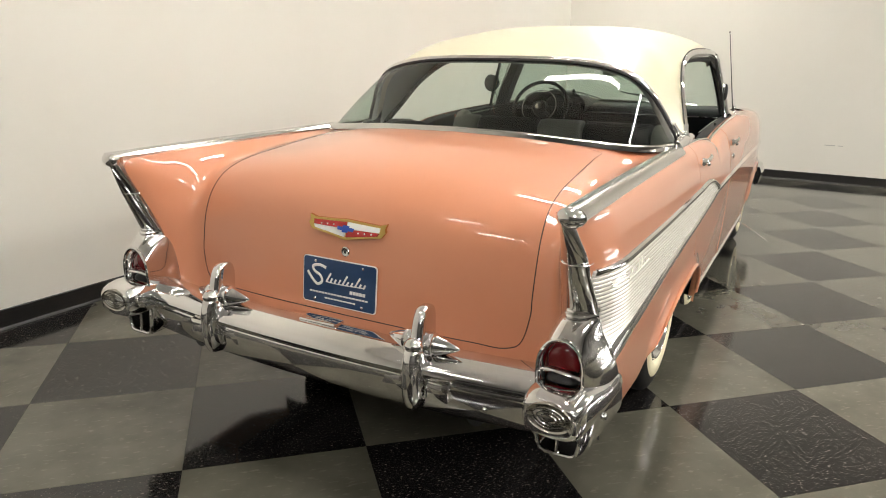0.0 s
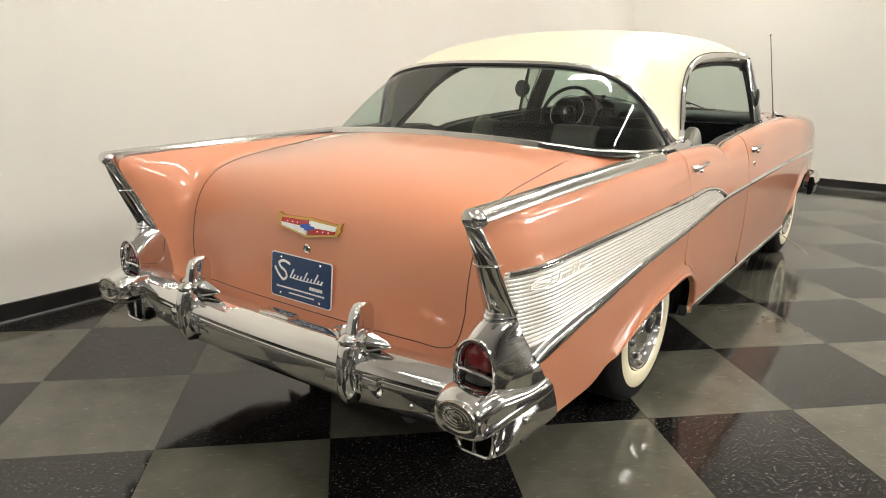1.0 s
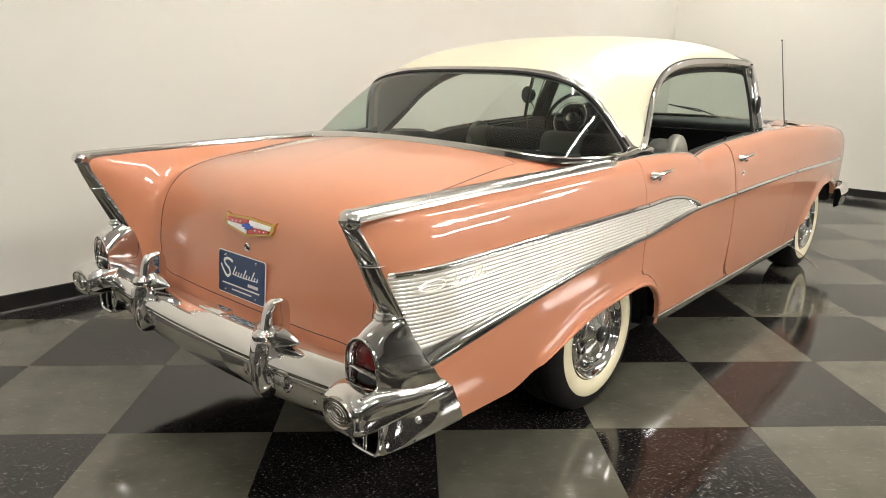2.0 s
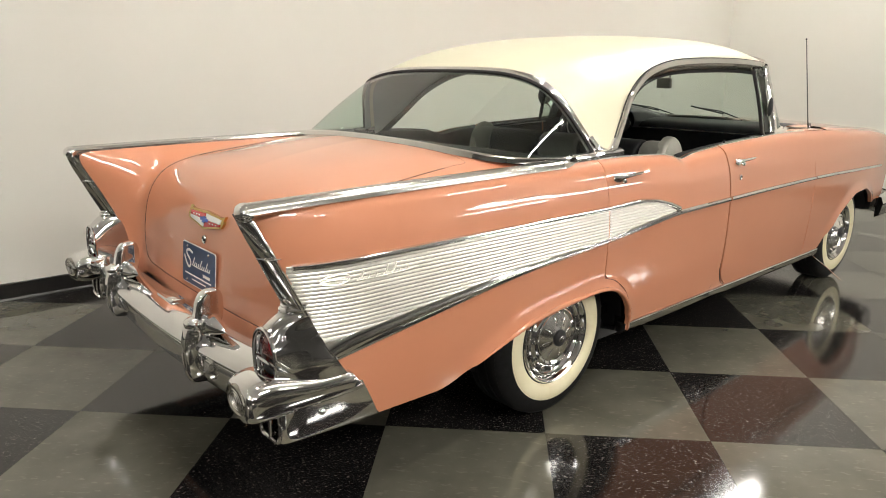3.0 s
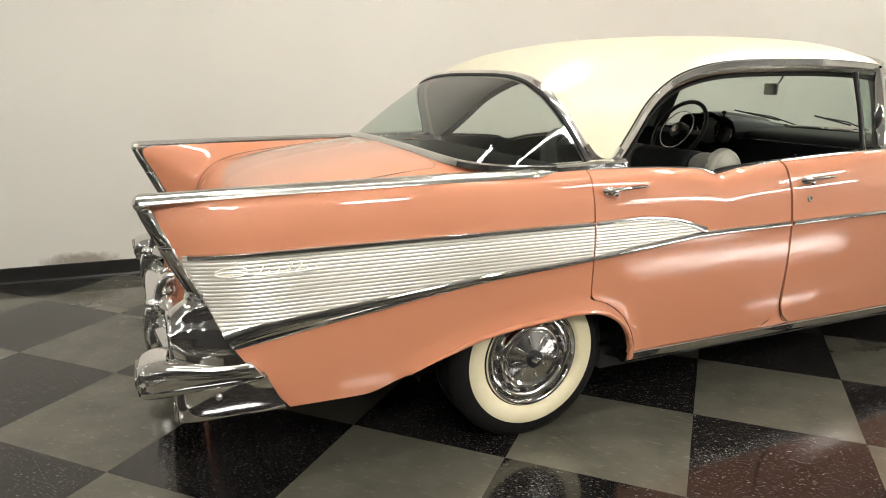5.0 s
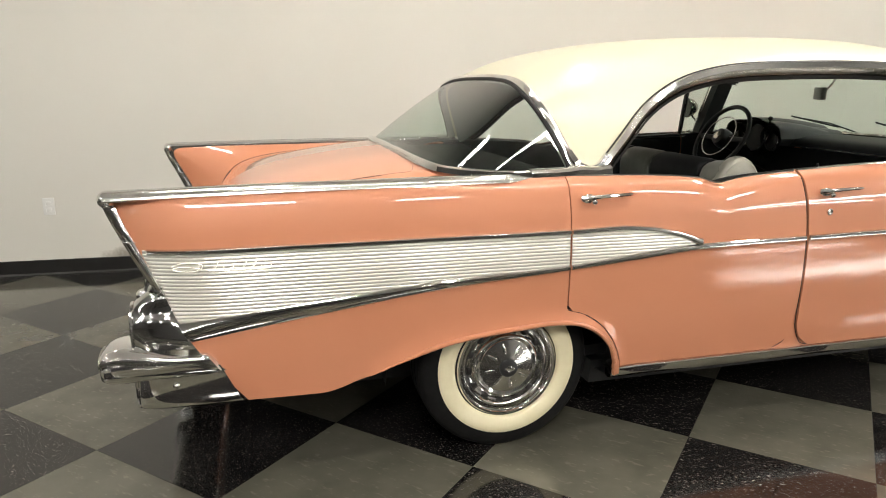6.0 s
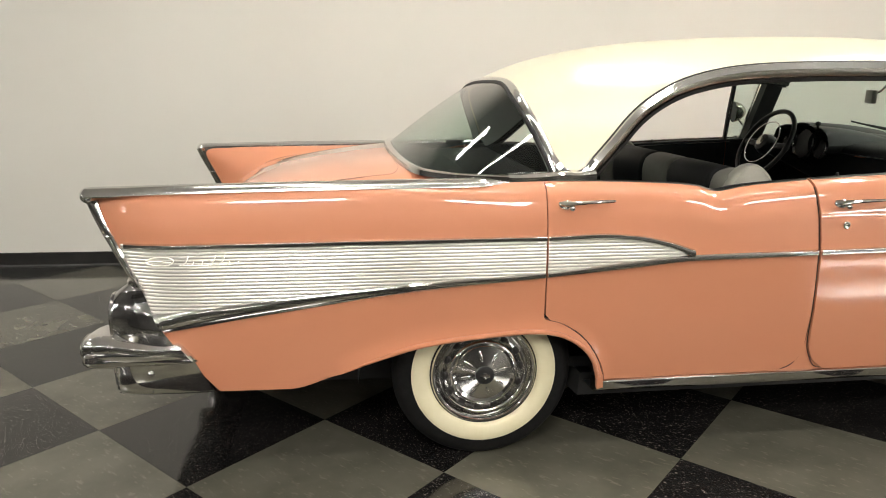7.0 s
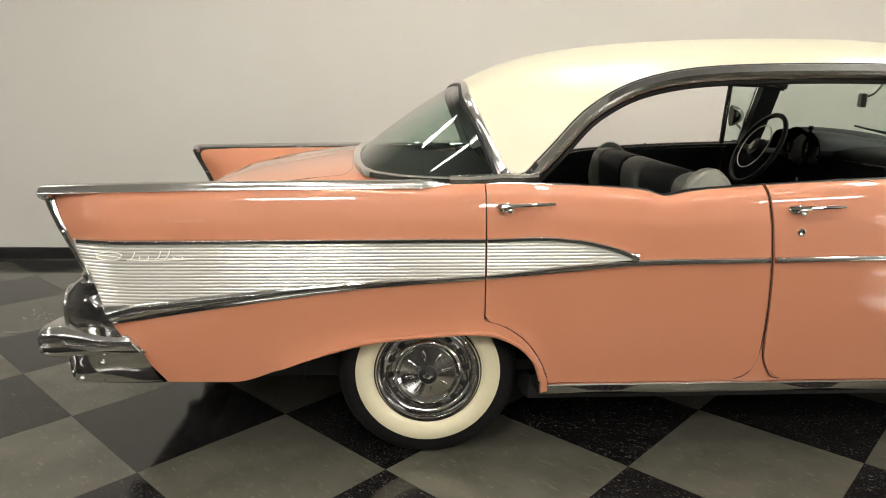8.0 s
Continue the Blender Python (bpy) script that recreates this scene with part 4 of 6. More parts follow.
def bumper():
    b = new("rear_bumper")
    b.parent = car
    tagged(b, "chrome rear bumper with two guards")
    bm = bmesh.new()
    grid(bm, [[Vector((f + bar_shift(r) * (1 if f < 0.12 else 0.3), -r, z)) for f, z in BAR] for r in np.linspace(-0.76, 0.76, 61)])
    part("bar", bm, CHROME, b, "polished chrome bar", 30)
    for c in (0.392, -0.392):
        guard(b, c)
    for s in (1, -1):
        bumper_end(b, s)
    # number-plate lamp box on the shelf
    bm = bmesh.new()
    box(bm, (0.070, -0.080, 0.505), (0.122, 0.062, 0.5295), 0.008)
    lamp = part("plate_lamp", bm, CHROME, b, "low chrome lamp box")
    bm = bmesh.new()
    box(bm, (0.078, -0.060, 0.527), (0.114, 0.042, 0.531), 0.003)
    part("lamp_window", bm, STEEL, lamp)
    # bumper bolts
    for r, z, f in ((0.60, 0.395, 0.062), (-0.60, 0.395, 0.062), (-0.52, 0.395, 0.055)):
        bm = bmesh.new()
        bmesh.ops.create_uvsphere(bm, u_segments=12, v_segments=8, radius=0.009, matrix=Matrix.Translation((f - 0.005, -r, z)))
        part("bumper_bolt", bm, CHROME, b)


def guard(b, c):
    # round upright: back, front and half width at each height
    secs = [(0.000, 0.030, 0.012, 0.352), (-0.028, 0.045, 0.018, 0.358), (-0.040, 0.050, 0.027, 0.375), (-0.047, 0.050, 0.031, 0.400), (-0.051, 0.055, 0.033, 0.455),
            (-0.048, 0.065, 0.033, 0.500), (-0.040, 0.075, 0.031, 0.530), (-0.028, 0.080, 0.027, 0.548), (-0.013, 0.085, 0.024, 0.562), (-0.006, 0.088, 0.0215, 0.585),
            (0.000, 0.088, 0.021, 0.610), (0.010, 0.085, 0.0195, 0.632), (0.022, 0.076, 0.017, 0.645), (0.036, 0.064, 0.009, 0.651), (0.049, 0.052, 0.001, 0.6525)]
    shift = bar_shift(c) + 0.022
    bm = bmesh.new()
    rows = []
    for back, front, w, z in spline(secs, 44):
        row = []
        for a in np.linspace(0, 2 * math.pi, 33)[:-1]:
            x, y = math.cos(a), math.sin(a)
            ridge = 1.15 if z < 0.53 and x < 0 else 0.55
            x, y = math.copysign(abs(x) ** ridge, x), math.copysign(abs(y) ** 0.6, y)
            row.append(Vector(((back + front) / 2 + (front - back) / 2 * x + shift, -(c + w * y), z)))
        rows.append(row)
    v = grid(bm, rows, loop=True)
    for r in (v[0], v[-1]):
        bm.faces.new(r)
    g = part("guard", bm, CHROME, b, "upright chrome bumper guard", 60)
    # round boss and side cones
    bm = bmesh.new()
    bmesh.ops.create_uvsphere(bm, u_segments=24, v_segments=14, radius=1, matrix=Matrix.Translation((-0.012 + shift, -c, 0.548)) @ Matrix.Diagonal((0.026, 0.031, 0.023, 1)))
    part("boss", bm, CHROME, g)
    for k in (1, -1):
        m = Matrix.Translation((0.032 + shift, -(c + 0.020 * k), 0.543)) @ Euler((radians(90 * k), 0, 0)).to_matrix().to_4x4() @ Euler((0, radians(6), 0)).to_matrix().to_4x4()
        part("side_cone", lathe(bmesh.new(), [(0.032, 0.0), (0.036, 0.010), (0.035, 0.020), (0.028, 0.024), (0.031, 0.030), (0.026, 0.044), (0.018, 0.066), (0.009, 0.086), (0.003, 0.096), (0.0, 0.098)], m, 20), CHROME, g, "pointed chrome cone")
        bm = bmesh.new()
        box(bm, (-0.016 + shift, -(c + 0.112 * k) if k > 0 else -(c + 0.03 * k), 0.392), (0.03 + shift, -(c + 0.03 * k) if k > 0 else -(c + 0.112 * k), 0.456), 0.018)
        part("side_wing", bm, CHROME, g)


def bumper_end(b, s):
    e = new("bumper_end")
    e.parent = b
    # upper pod: oval sections from the blunt rear face forward round the corner
    secs = [(-0.036, 0.814, 0.466, 0.062, 0.036), (-0.033, 0.814, 0.466, 0.071, 0.046), (-0.014, 0.815, 0.468, 0.080, 0.056), (0.03, 0.816, 0.471, 0.086, 0.061), (0.09, 0.820, 0.470, 0.088, 0.053), (0.16, 0.826, 0.466, 0.087, 0.045), (0.22, 0.830, 0.465, 0.085, 0.042), (0.270, 0.831, 0.465, 0.083, 0.041), (0.290, 0.830, 0.465, 0.081, 0.040), (0.297, 0.828, 0.464, 0.074, 0.035)]
    rows = []
    for f, c, z, w, h in spline(secs, 26):
        row = []
        for a in np.linspace(0, 2 * math.pi, 41)[:-1]:
            x, y = math.cos(a), math.sin(a)
            x, y = math.copysign(abs(x) ** 0.58, x), math.copysign(abs(y) ** 0.58, y)
            row.append(side_point(f + (0.028 * -y * min(1.0, max(0.0, (f - 0.12) / 0.12))) - 0.004 * x * (f < 0), c + w * x, z + h * y, s))
        rows.append(row)
    bm = bmesh.new()
    v = grid(bm, rows, loop=True)
    for r in (v[0], v[-1]):
        bm.faces.new(r)
    part("pod", bm, CHROME, e, "", 40)
    bm = bmesh.new()
    base = [(0.064, 0.041, -0.030), (0.060, 0.038, -0.0400), (0.054, 0.034, -0.037), (0.0005, 0.0005, -0.037)]
    grid(bm, [[side_point(f - 0.004 * math.cos(a), 0.814 + w * math.cos(a), 0.474 + h * math.sin(a), s) for a in np.linspace(0, 2 * math.pi, 33)[:-1]] for w, h, f in base], loop=True)
    part("pod_face", bm, RAIL, e, "", 30)
    for w, h in ((0.044, 0.026), (0.033, 0.018), (0.021, 0.010)):
        bm = bmesh.new()
        tube(bm, [side_point(-0.039 - 0.004 * math.cos(a), 0.814 + w * math.cos(a), 0.474 + h * math.sin(a), s) for a in np.linspace(0, 2 * math.pi, 33)[:-1]], circle(0.0017, n=6), closed=True, up=(1, 0, 0))
        part("face_ring", bm, CHROME, e)
    # lower shell, open at the back
    rows = []
    for f, ri, ro, zt, zb in spline([(0.058, 0.750, 0.870, 0.434, 0.324), (0.064, 0.746, 0.878, 0.435, 0.318), (0.11, 0.75, 0.891, 0.440, 0.316), (0.20, 0.76, 0.899, 0.458, 0.317), (0.27, 0.77, 0.904, 0.462, 0.318), (0.345, 0.775, 0.906, 0.462, 0.320)], 20):
        row = []
        c, w, h = (ri + ro) / 2, (ro - ri) / 2, zt - zb
        for a in np.linspace(math.pi, 2 * math.pi, 25):
            x, y = math.cos(a), math.sin(a)
            x, y = math.copysign(abs(x) ** 0.30, x), math.copysign(abs(y) ** 0.62, y)
            k = (0.43 - (zt + h * y)) / 0.11
            row.append(side_point(f + (0.052 * (k - 0.55)) * (f - 0.06) / 0.29, c + w * x, zt + h * y, s))
        rows.append(row)
    bm = bmesh.new()
    grid(bm, rows)
    part("lower_shell", bm, CHROME, e, "", 40)
    bm = bmesh.new()
    tube(bm, rows[0], circle(0.006, n=8))
    part("shell_rim", bm, CHROME, e)
    bm = bmesh.new()
    tube(bm, [side_point(0.062, 0.810, 0.432, s), side_point(0.058, 0.810, 0.328, s)], circle(0.006, n=8), up=(0, 1, 0))
    part("shell_divider", bm, CHROME, e)
    bm = bmesh.new()
    grid(bm, [[side_point(0.17, r, z, s) for r in (0.755, 0.89)] for z in (0.33, 0.45)])
    part("shell_back", bm, BLACK, e)
    bm = bmesh.new()
    bmesh.ops.create_uvsphere(bm, u_segments=14, v_segments=8, radius=0.011, matrix=Matrix.Translation(side_point(0.172, 0.897, 0.402, s)))
    part("bumper_bolt", bm, CHROME, e)
    # dark filler between bumper and wing
    bm = bmesh.new()
    rows = [[side_point(f, r, z, s) for f, z in spline([(0.226, 0.500), (0.288, 0.472), (0.335, 0.420), (0.372, 0.322)], 10)] for r in (0.70, 0.872)]
    grid(bm, rows)
    part("filler", bm, SEAL, e)


# ---- boot lid emblem, lock, plate ----
def deck_f(z, r=0.0):
    """The tail's fore-and-aft place at a height below the crown."""
    z = min(max(z, 0.44), 0.86)
    zs, fs = DECK[45:, 0, 2], DECK[45:, 0, 0]
    j = min(int(abs(r) / 0.79 * (NV - 1)), NV - 1)
    zs, fs = DECK[45:, j, 2], DECK[45:, j, 0]
    return float(np.interp(z, zs[::-1], fs[::-1]))


def flat_piece(bm, outline, lift, depth=0.003):
    """A thin raised plate on the tail from an outline of (r, z) pairs."""
    a = [bm.verts.new((deck_f(z, r) - lift, -r, z)) for r, z in outline]
    b = [bm.verts.new((deck_f(z, r) - lift + depth + 0.004, -r, z)) for r, z in outline]
    bm.faces.new(a)
    bm.faces.new(b[::-1])
    for i in range(len(a)):
        j = (i + 1) % len(a)
        bm.faces.new((a[i], a[j], b[j], b[i]))
    return bm


def tail_details():
    badge = new("boot_emblem")
    badge.parent = car
    tagged(badge, "gold-framed enamel emblem in red, white and blue")
    frame_line = [(-0.155, 0.816), (-0.128, 0.809), (-0.05, 0.812), (0, 0.815), (0.05, 0.812), (0.125, 0.809), (0.150, 0.816), (0.146, 0.800), (0.150, 0.790), (0.136, 0.772), (0.06, 0.761), (0, 0.750), (-0.06, 0.761), (-0.140, 0.772), (-0.154, 0.790), (-0.149, 0.800)]
    part("emblem_frame", flat_piece(bmesh.new(), frame_line, 0.011, 0.010), GOLD, badge, "gold frame", 20)
    part("red_field", flat_piece(bmesh.new(), [(-0.1332, 0.8023), (-0.0479, 0.805), (-0.0029, 0.8068), (-0.0029, 0.786), (-0.1312, 0.7878)], 0.0135), RED, badge, "", 0)
    part("white_field", flat_piece(bmesh.new(), [(-0.1303, 0.7865), (-0.0029, 0.7851), (-0.0029, 0.7598), (-0.0575, 0.7679), (-0.1245, 0.777)], 0.0135), WHITE, badge, "", 0)
    part("white_field", flat_piece(bmesh.new(), [(0.0029, 0.8068), (0.0479, 0.805), (0.1294, 0.8023), (0.1274, 0.7878), (0.0029, 0.786)], 0.0135), WHITE, badge, "", 0)
    part("red_field", flat_piece(bmesh.new(), [(0.0029, 0.7851), (0.1265, 0.7865), (0.1207, 0.777), (0.0575, 0.7679), (0.0029, 0.7598)], 0.0135), RED, badge, "", 0)
    part("blue_mark", flat_piece(bmesh.new(), [(-0.0335, 0.7916), (-0.0121, 0.7916), (-0.0102, 0.7964), (0.013, 0.7964), (0.0112, 0.7916), (0.0335, 0.79), (0.0298, 0.7796), (0.0102, 0.7804), (0.0084, 0.7748), (-0.013, 0.7748), (-0.0112, 0.7804), (-0.0307, 0.7812)], 0.0165), BLUE, badge, "blue cross mark", 0)
    for r, z in ((-0.10, 0.793), (-0.075, 0.794), (-0.05, 0.795), (0.05, 0.778), (0.075, 0.779), (0.10, 0.780)):
        bm = bmesh.new()
        bmesh.ops.create_uvsphere(bm, u_segments=8, v_segments=6, radius=0.0026, matrix=Matrix.Translation((deck_f(z, r) - 0.014, -r, z)))
        part("stud", bm, WHITE, badge)
    lock = part("boot_lock", lathe(bmesh.new(), [(0.0165, 0.0), (0.0165, 0.006), (0.013, 0.009), (0.009, 0.007), (0.0, 0.007)], Matrix.Translation((deck_f(0.711) + 0.002, -0.002, 0.711)) @ Euler((0, radians(-84), 0)).to_matrix().to_4x4(), 24), CHROME, car, "round chrome key lock")
    part("key_slot", box(bmesh.new(), (deck_f(0.711) - 0.0075, -0.004, 0.706), (deck_f(0.711) - 0.0045, 0.000, 0.716)), BLACK, lock)
    # dealer plate: navy with a pale rim; writing as plain strokes and bars
    P = Matrix.Translation((deck_f(0.607) - 0.010, 0.008, 0.607)) @ Euler((0, radians(5), 0)).to_matrix().to_4x4()
    plate = new("number_plate")
    plate.parent = car
    plate.matrix_local = P
    tagged(plate, "navy blue dealer plate with white swoosh and bars")

    def rounded(w, h, c, n=6):
        return [(sx * (w - c) + c * math.cos(a), sz * (h - c) + c * math.sin(a)) for sx, sz, a0 in ((1, 1, 0), (-1, 1, 90), (-1, -1, 180), (1, -1, 270)) for a in np.radians(np.linspace(a0, a0 + 90, n))]

    def plaque(outline, x, mat, name, label=""):
        bm = bmesh.new()
        a = [bm.verts.new((x, -r, z)) for r, z in outline]
        b = [bm.verts.new((x + 0.0025, -r, z)) for r, z in outline]
        bm.faces.new(a), bm.faces.new(b[::-1])
        for i in range(len(a)):
            bm.faces.new((a[i], a[(i + 1) % len(a)], b[(i + 1) % len(a)], b[i]))
        return part(name, bm, mat, plate, label, 20)

    plaque(rounded(0.148, 0.079, 0.012), 0.0, WHITE, "plate_rim", "pale plate border")
    plaque(rounded(0.1445, 0.0755, 0.010), -0.0015, NAVY, "plate_field")
    # the dealer's mark as plain shapes: a swoosh and a row of slanted bars
    strokes = [[(-0.052, 0.046), (-0.080, 0.052), (-0.106, 0.044), (-0.100, 0.030), (-0.074, 0.016), (-0.068, -0.002), (-0.086, -0.013), (-0.110, 0.004), (-0.128, 0.026)],
               [(-0.052, 0.000), (-0.010, -0.002), (0.040, -0.001), (0.104, 0.002)]]
    for k, top in enumerate((0.030, 0.013, 0.012, 0.013, 0.030, 0.012, 0.012, 0.032, 0.013, 0.012)):
        r = -0.050 + 0.0165 * k
        strokes.append([(r, -0.001), (r + 0.3 * top, 0.5 * top), (r + 0.6 * top, top)])
    for i, st in enumerate(strokes):
        bm = bmesh.new()
        tube(bm, [Vector((-0.0022, -r, z)) for r, z in spline(st, 60)], circle(0.0048 if i == 0 else (0.0018 if i == 1 else 0.0034), 0.0010, 8), up=(1, 0, 0))
        part("writing_stroke", bm, WHITE, plate)
    for a, b, z, h in ((0.045, 0.108, -0.022, 0.0055), (-0.118, 0.118, -0.040, 0.0028), (-0.055, 0.070, -0.056, 0.0024)):
        n = int((b - a) / 0.012)
        for k in range(n):
            w = (b - a) / n
            bm = bmesh.new()
            box(bm, (-0.0022, -(a + (k + 0.86) * w), z - h), (-0.001, -(a + k * w), z + h))
            part("writing_bar", bm, WHITE, plate, "", 0)
    for r, z in ((-0.095, 0.064), (0.095, 0.064), (-0.095, -0.064), (0.095, -0.064)):
        bm = bmesh.new()
        bmesh.ops.create_uvsphere(bm, u_segments=12, v_segments=6, radius=0.0055, matrix=Matrix.Translation((-0.002, -r, z)))
        part("plate_bolt", bm, CHROME, plate)


for s in (1, -1):
    mouldings(s)
    ribbed_panel(s, 0.105, 1.4535)
    ribbed_panel(s, 1.4605, 1.945)
    script_mark(s)
    fin_chrome(s)
    tail_lamp(s)
bumper()
tail_details()


# ---- glass and its frames ----
def glass_sheet(low, top, n, m, bulge=0.0, axis=(0, 0, 0)):
    a, b = spline(low, n), spline(top, n)
    ax = np.array(axis, float)
    return [[a[i] + (b[i] - a[i]) * v + ax * bulge * 4 * v * (1 - v) for v in np.linspace(0, 1, m)] for i in range(n)]


def mirrored(pts):
    """Rows from the right end over the middle to the left end."""
    right = [[Vector((p[0], -p[1], p[2])) for p in row] for row in pts]
    left = [[Vector((p[0], p[1], p[2])) for p in row] for row in pts]
    return right[::-1] + left[1:]


def rear_window():
    w = new("rear_window")
    w.parent = car
    tagged(w, "green tinted wraparound rear window in chrome")
    bm = bmesh.new()
    pts = glass_sheet(WIN_LOW, WIN_TOP, 40, 14, 0.012, (-0.8, 0, 0.6))
    grid(bm, mirrored(pts))
    bmesh.ops.remove_doubles(bm, verts=bm.verts, dist=1e-5)
    part("glass", bm, GLASS, w, "green tinted curved glass", 60)
    top, low = spline(WIN_TOP, 50), spline(WIN_LOW, 50)
    both = lambda c, df, dz, dr=0.0: [Vector((p[0] + df, -(p[1] + dr), p[2] + dz)) for p in c[::-1]] + [Vector((p[0] + df, p[1] + dr, p[2] + dz)) for p in c[1:]]
    bm = bmesh.new()
    edge, seal, inner = [], [], []
    for i in range(50):
        t = top[min(i + 1, 49)] - top[max(i - 1, 0)]
        d = low[i] - top[i]
        d -= t * np.dot(d, t) / np.dot(t, t)
        d /= np.linalg.norm(d)
        n = np.cross(t, d)
        n /= np.linalg.norm(n)
        n *= -1 if n[1] + n[2] < 0 else 1
        k = 0.019 + 0.007 * min(1.0, max(0.0, (i - 18) / 12)) + 0.005 * max(0.0, (i - 40) / 9) ** 2
        edge.append([top[i] + d * a * k + n * o for a, o in ((-0.25, 0.0), (-0.22, 0.005), (0.0, 0.0095), (0.35, 0.012), (0.7, 0.010), (0.95, 0.006), (1.0, -0.002))])
        seal.append(top[i] + d * (k + 0.004) + n * 0.001)
        inner.append([top[i] + d * a - n * o for a, o in ((0.0, 0.012), (k + 0.008, 0.014))])
    grid(bm, mirrored(edge))
    bmesh.ops.remove_doubles(bm, verts=bm.verts, dist=1e-5)
    part("upper_moulding", bm, CHROME, w, "chrome window moulding", 50)
    bm = bmesh.new()
    tube(bm, both(np.array(seal), 0, 0), circle(0.008, n=8))
    part("upper_seal", bm, SEAL, w, "black rubber seal")
    bm = bmesh.new()
    grid(bm, mirrored(inner))
    part("inner_trim", bm, LINER, w, "grey inner window lining", 50)
    for s in (1, -1):
        # bright piece that turns from the glass edge along the pillar's foot and up the side window
        bm = bmesh.new()
        tube(bm, [side_point(*p, s) for p in spline([(1.505, 0.752, 1.075), (1.528, 0.772, 1.038), (1.552, 0.787, 1.022), (1.580, 0.793, 1.020), (1.606, 0.792, 1.032), (1.634, 0.786, 1.062)], 24)], [(-0.010, -0.010), (0.008, -0.010), (0.011, 0.0), (0.008, 0.010), (-0.010, 0.010)], up=(0, 1, 0) if s > 0 else (0, -1, 0))
        part("pillar_return", bm, CHROME, w, "curved chrome piece round the pillar's foot", 50)
    bm = bmesh.new()
    tube(bm, both(low, -0.012, 0.002, 0.004), [(-0.016, -0.012), (0.016, -0.012), (0.017, 0.0), (0.010, 0.009), (-0.004, 0.012), (-0.014, 0.006)])
    part("lower_moulding", bm, STEEL, w, "chrome window moulding", 50)
    for s in (1, -1):
        bm = bmesh.new()
        tube(bm, [side_point(*p, s) for p in spline([(1.34, 0.800, 1.003), (1.46, 0.802, 1.006), (1.53, 0.800, 1.012), (1.58, 0.800, 1.010), (1.64, 0.798, 1.014)], 20)], [(-0.026, -0.014), (0.026, -0.014), (0.027, 0.006), (0.014, 0.016), (-0.014, 0.018), (-0.026, 0.008)])
        part("pillar_foot", bm, CHROME, w, "chrome moulding at the pillar's foot", 50)


A_LOW, A_TOP = (3.120, 0.778, 1.022), (3.165, 0.664, 1.374)
A_LINE = [A_LOW, (3.140, 0.746, 1.14), (3.155, 0.706, 1.26), A_TOP]
SHIELD_LOW = [(3.72, 0.0, 1.045), (3.69, 0.30, 1.042), (3.60, 0.53, 1.036), (3.43, 0.68, 1.030), (3.26, 0.750, 1.026), (3.135, 0.772, 1.024)]
SHIELD_TOP = [(3.40, 0.0, 1.452), (3.39, 0.25, 1.446), (3.355, 0.45, 1.428), (3.30, 0.57, 1.405), (3.235, 0.63, 1.388), (3.180, 0.660, 1.374)]


def windscreen():
    w = new("windscreen")
    w.parent = car
    tagged(w, "wraparound windscreen with chrome pillars and wipers")
    bm = bmesh.new()
    grid(bm, mirrored(glass_sheet(SHIELD_LOW, SHIELD_TOP, 30, 10, 0.015, (0.8, 0, 0.6))))
    part("glass", bm, GLASS, w, "", 60)
    both = lambda c: [Vector((p[0], -p[1], p[2])) for p in c[::-1]] + [Vector((p[0], p[1], p[2])) for p in c[1:]]
    for c, name in ((SHIELD_LOW, "lower_moulding"), (SHIELD_TOP, "upper_moulding")):
        bm = bmesh.new()
        tube(bm, both(spline(c, 30)), circle(0.013, 0.012, 8))
        part(name, bm, STEEL, w)
    for s in (1, -1):
        bm = bmesh.new()
        rows = [[side_point(p[0] + x, p[1] + y, p[2], s) for x, y in ((-0.030, -0.035), (-0.030, 0.000), (-0.016, 0.010), (0.018, 0.010), (0.036, 0.0), (0.036, -0.035))] for p in spline(A_LINE, 16)]
        v = grid(bm, rows, loop=True)
        part("pillar", bm, CHROME, w, "bright chrome windscreen pillar", 40)
        bm = bmesh.new()
        rows = [[side_point(p[0] + x, p[1] + y, p[2], s) for x, y in (((-0.036, -0.062), (-0.036, -0.004), (-0.031, -0.004), (-0.031, -0.037), (0.055, -0.042), (0.062, -0.064)) if s < 0 else ((0.0, -0.052), (-0.004, -0.036), (0.03, -0.036), (0.03, -0.052)))] for p in spline(A_LINE, 8)]
        grid(bm, rows, loop=True)
        part("inner_pillar", bm, BLACK, w)
        bm = bmesh.new()
        tube(bm, spline([side_point(3.06, 0.796, 1.022, s), side_point(3.13, 0.800, 1.025, s), side_point(3.24, 0.784, 1.028, s), side_point(3.36, 0.740, 1.030, s)], 12), circle(0.014, 0.012, 8))
        part("pillar_foot", bm, CHROME, w)
    for r0, r1, f0, f1, z0, z1 in ((0.30, 0.02, 3.70, 3.705, 1.055, 1.085), (-0.16, -0.50, 3.71, 3.63, 1.055, 1.095)):
        wiper = part("wiper", tube(bmesh.new(), [Vector((f0 + 0.03, -r0, z0 - 0.01)), Vector(((f0 + f1) / 2 + 0.02, -(r0 + r1) / 2, (z0 + z1) / 2 + 0.02)), Vector((f1 + 0.02, -r1, z1 + 0.02))], circle(0.004, n=6)), BLACK, w, "black wiper arm")
        part("blade", tube(bmesh.new(), [Vector((f0 + 0.01, -(r0 * 0.6 + r1 * 0.4), z0 + 0.02)), Vector((f1 + 0.01, -(r1 * 1.25 - r0 * 0.25), z1 + 0.03))], circle(0.005, n=6)), BLACK, wiper)


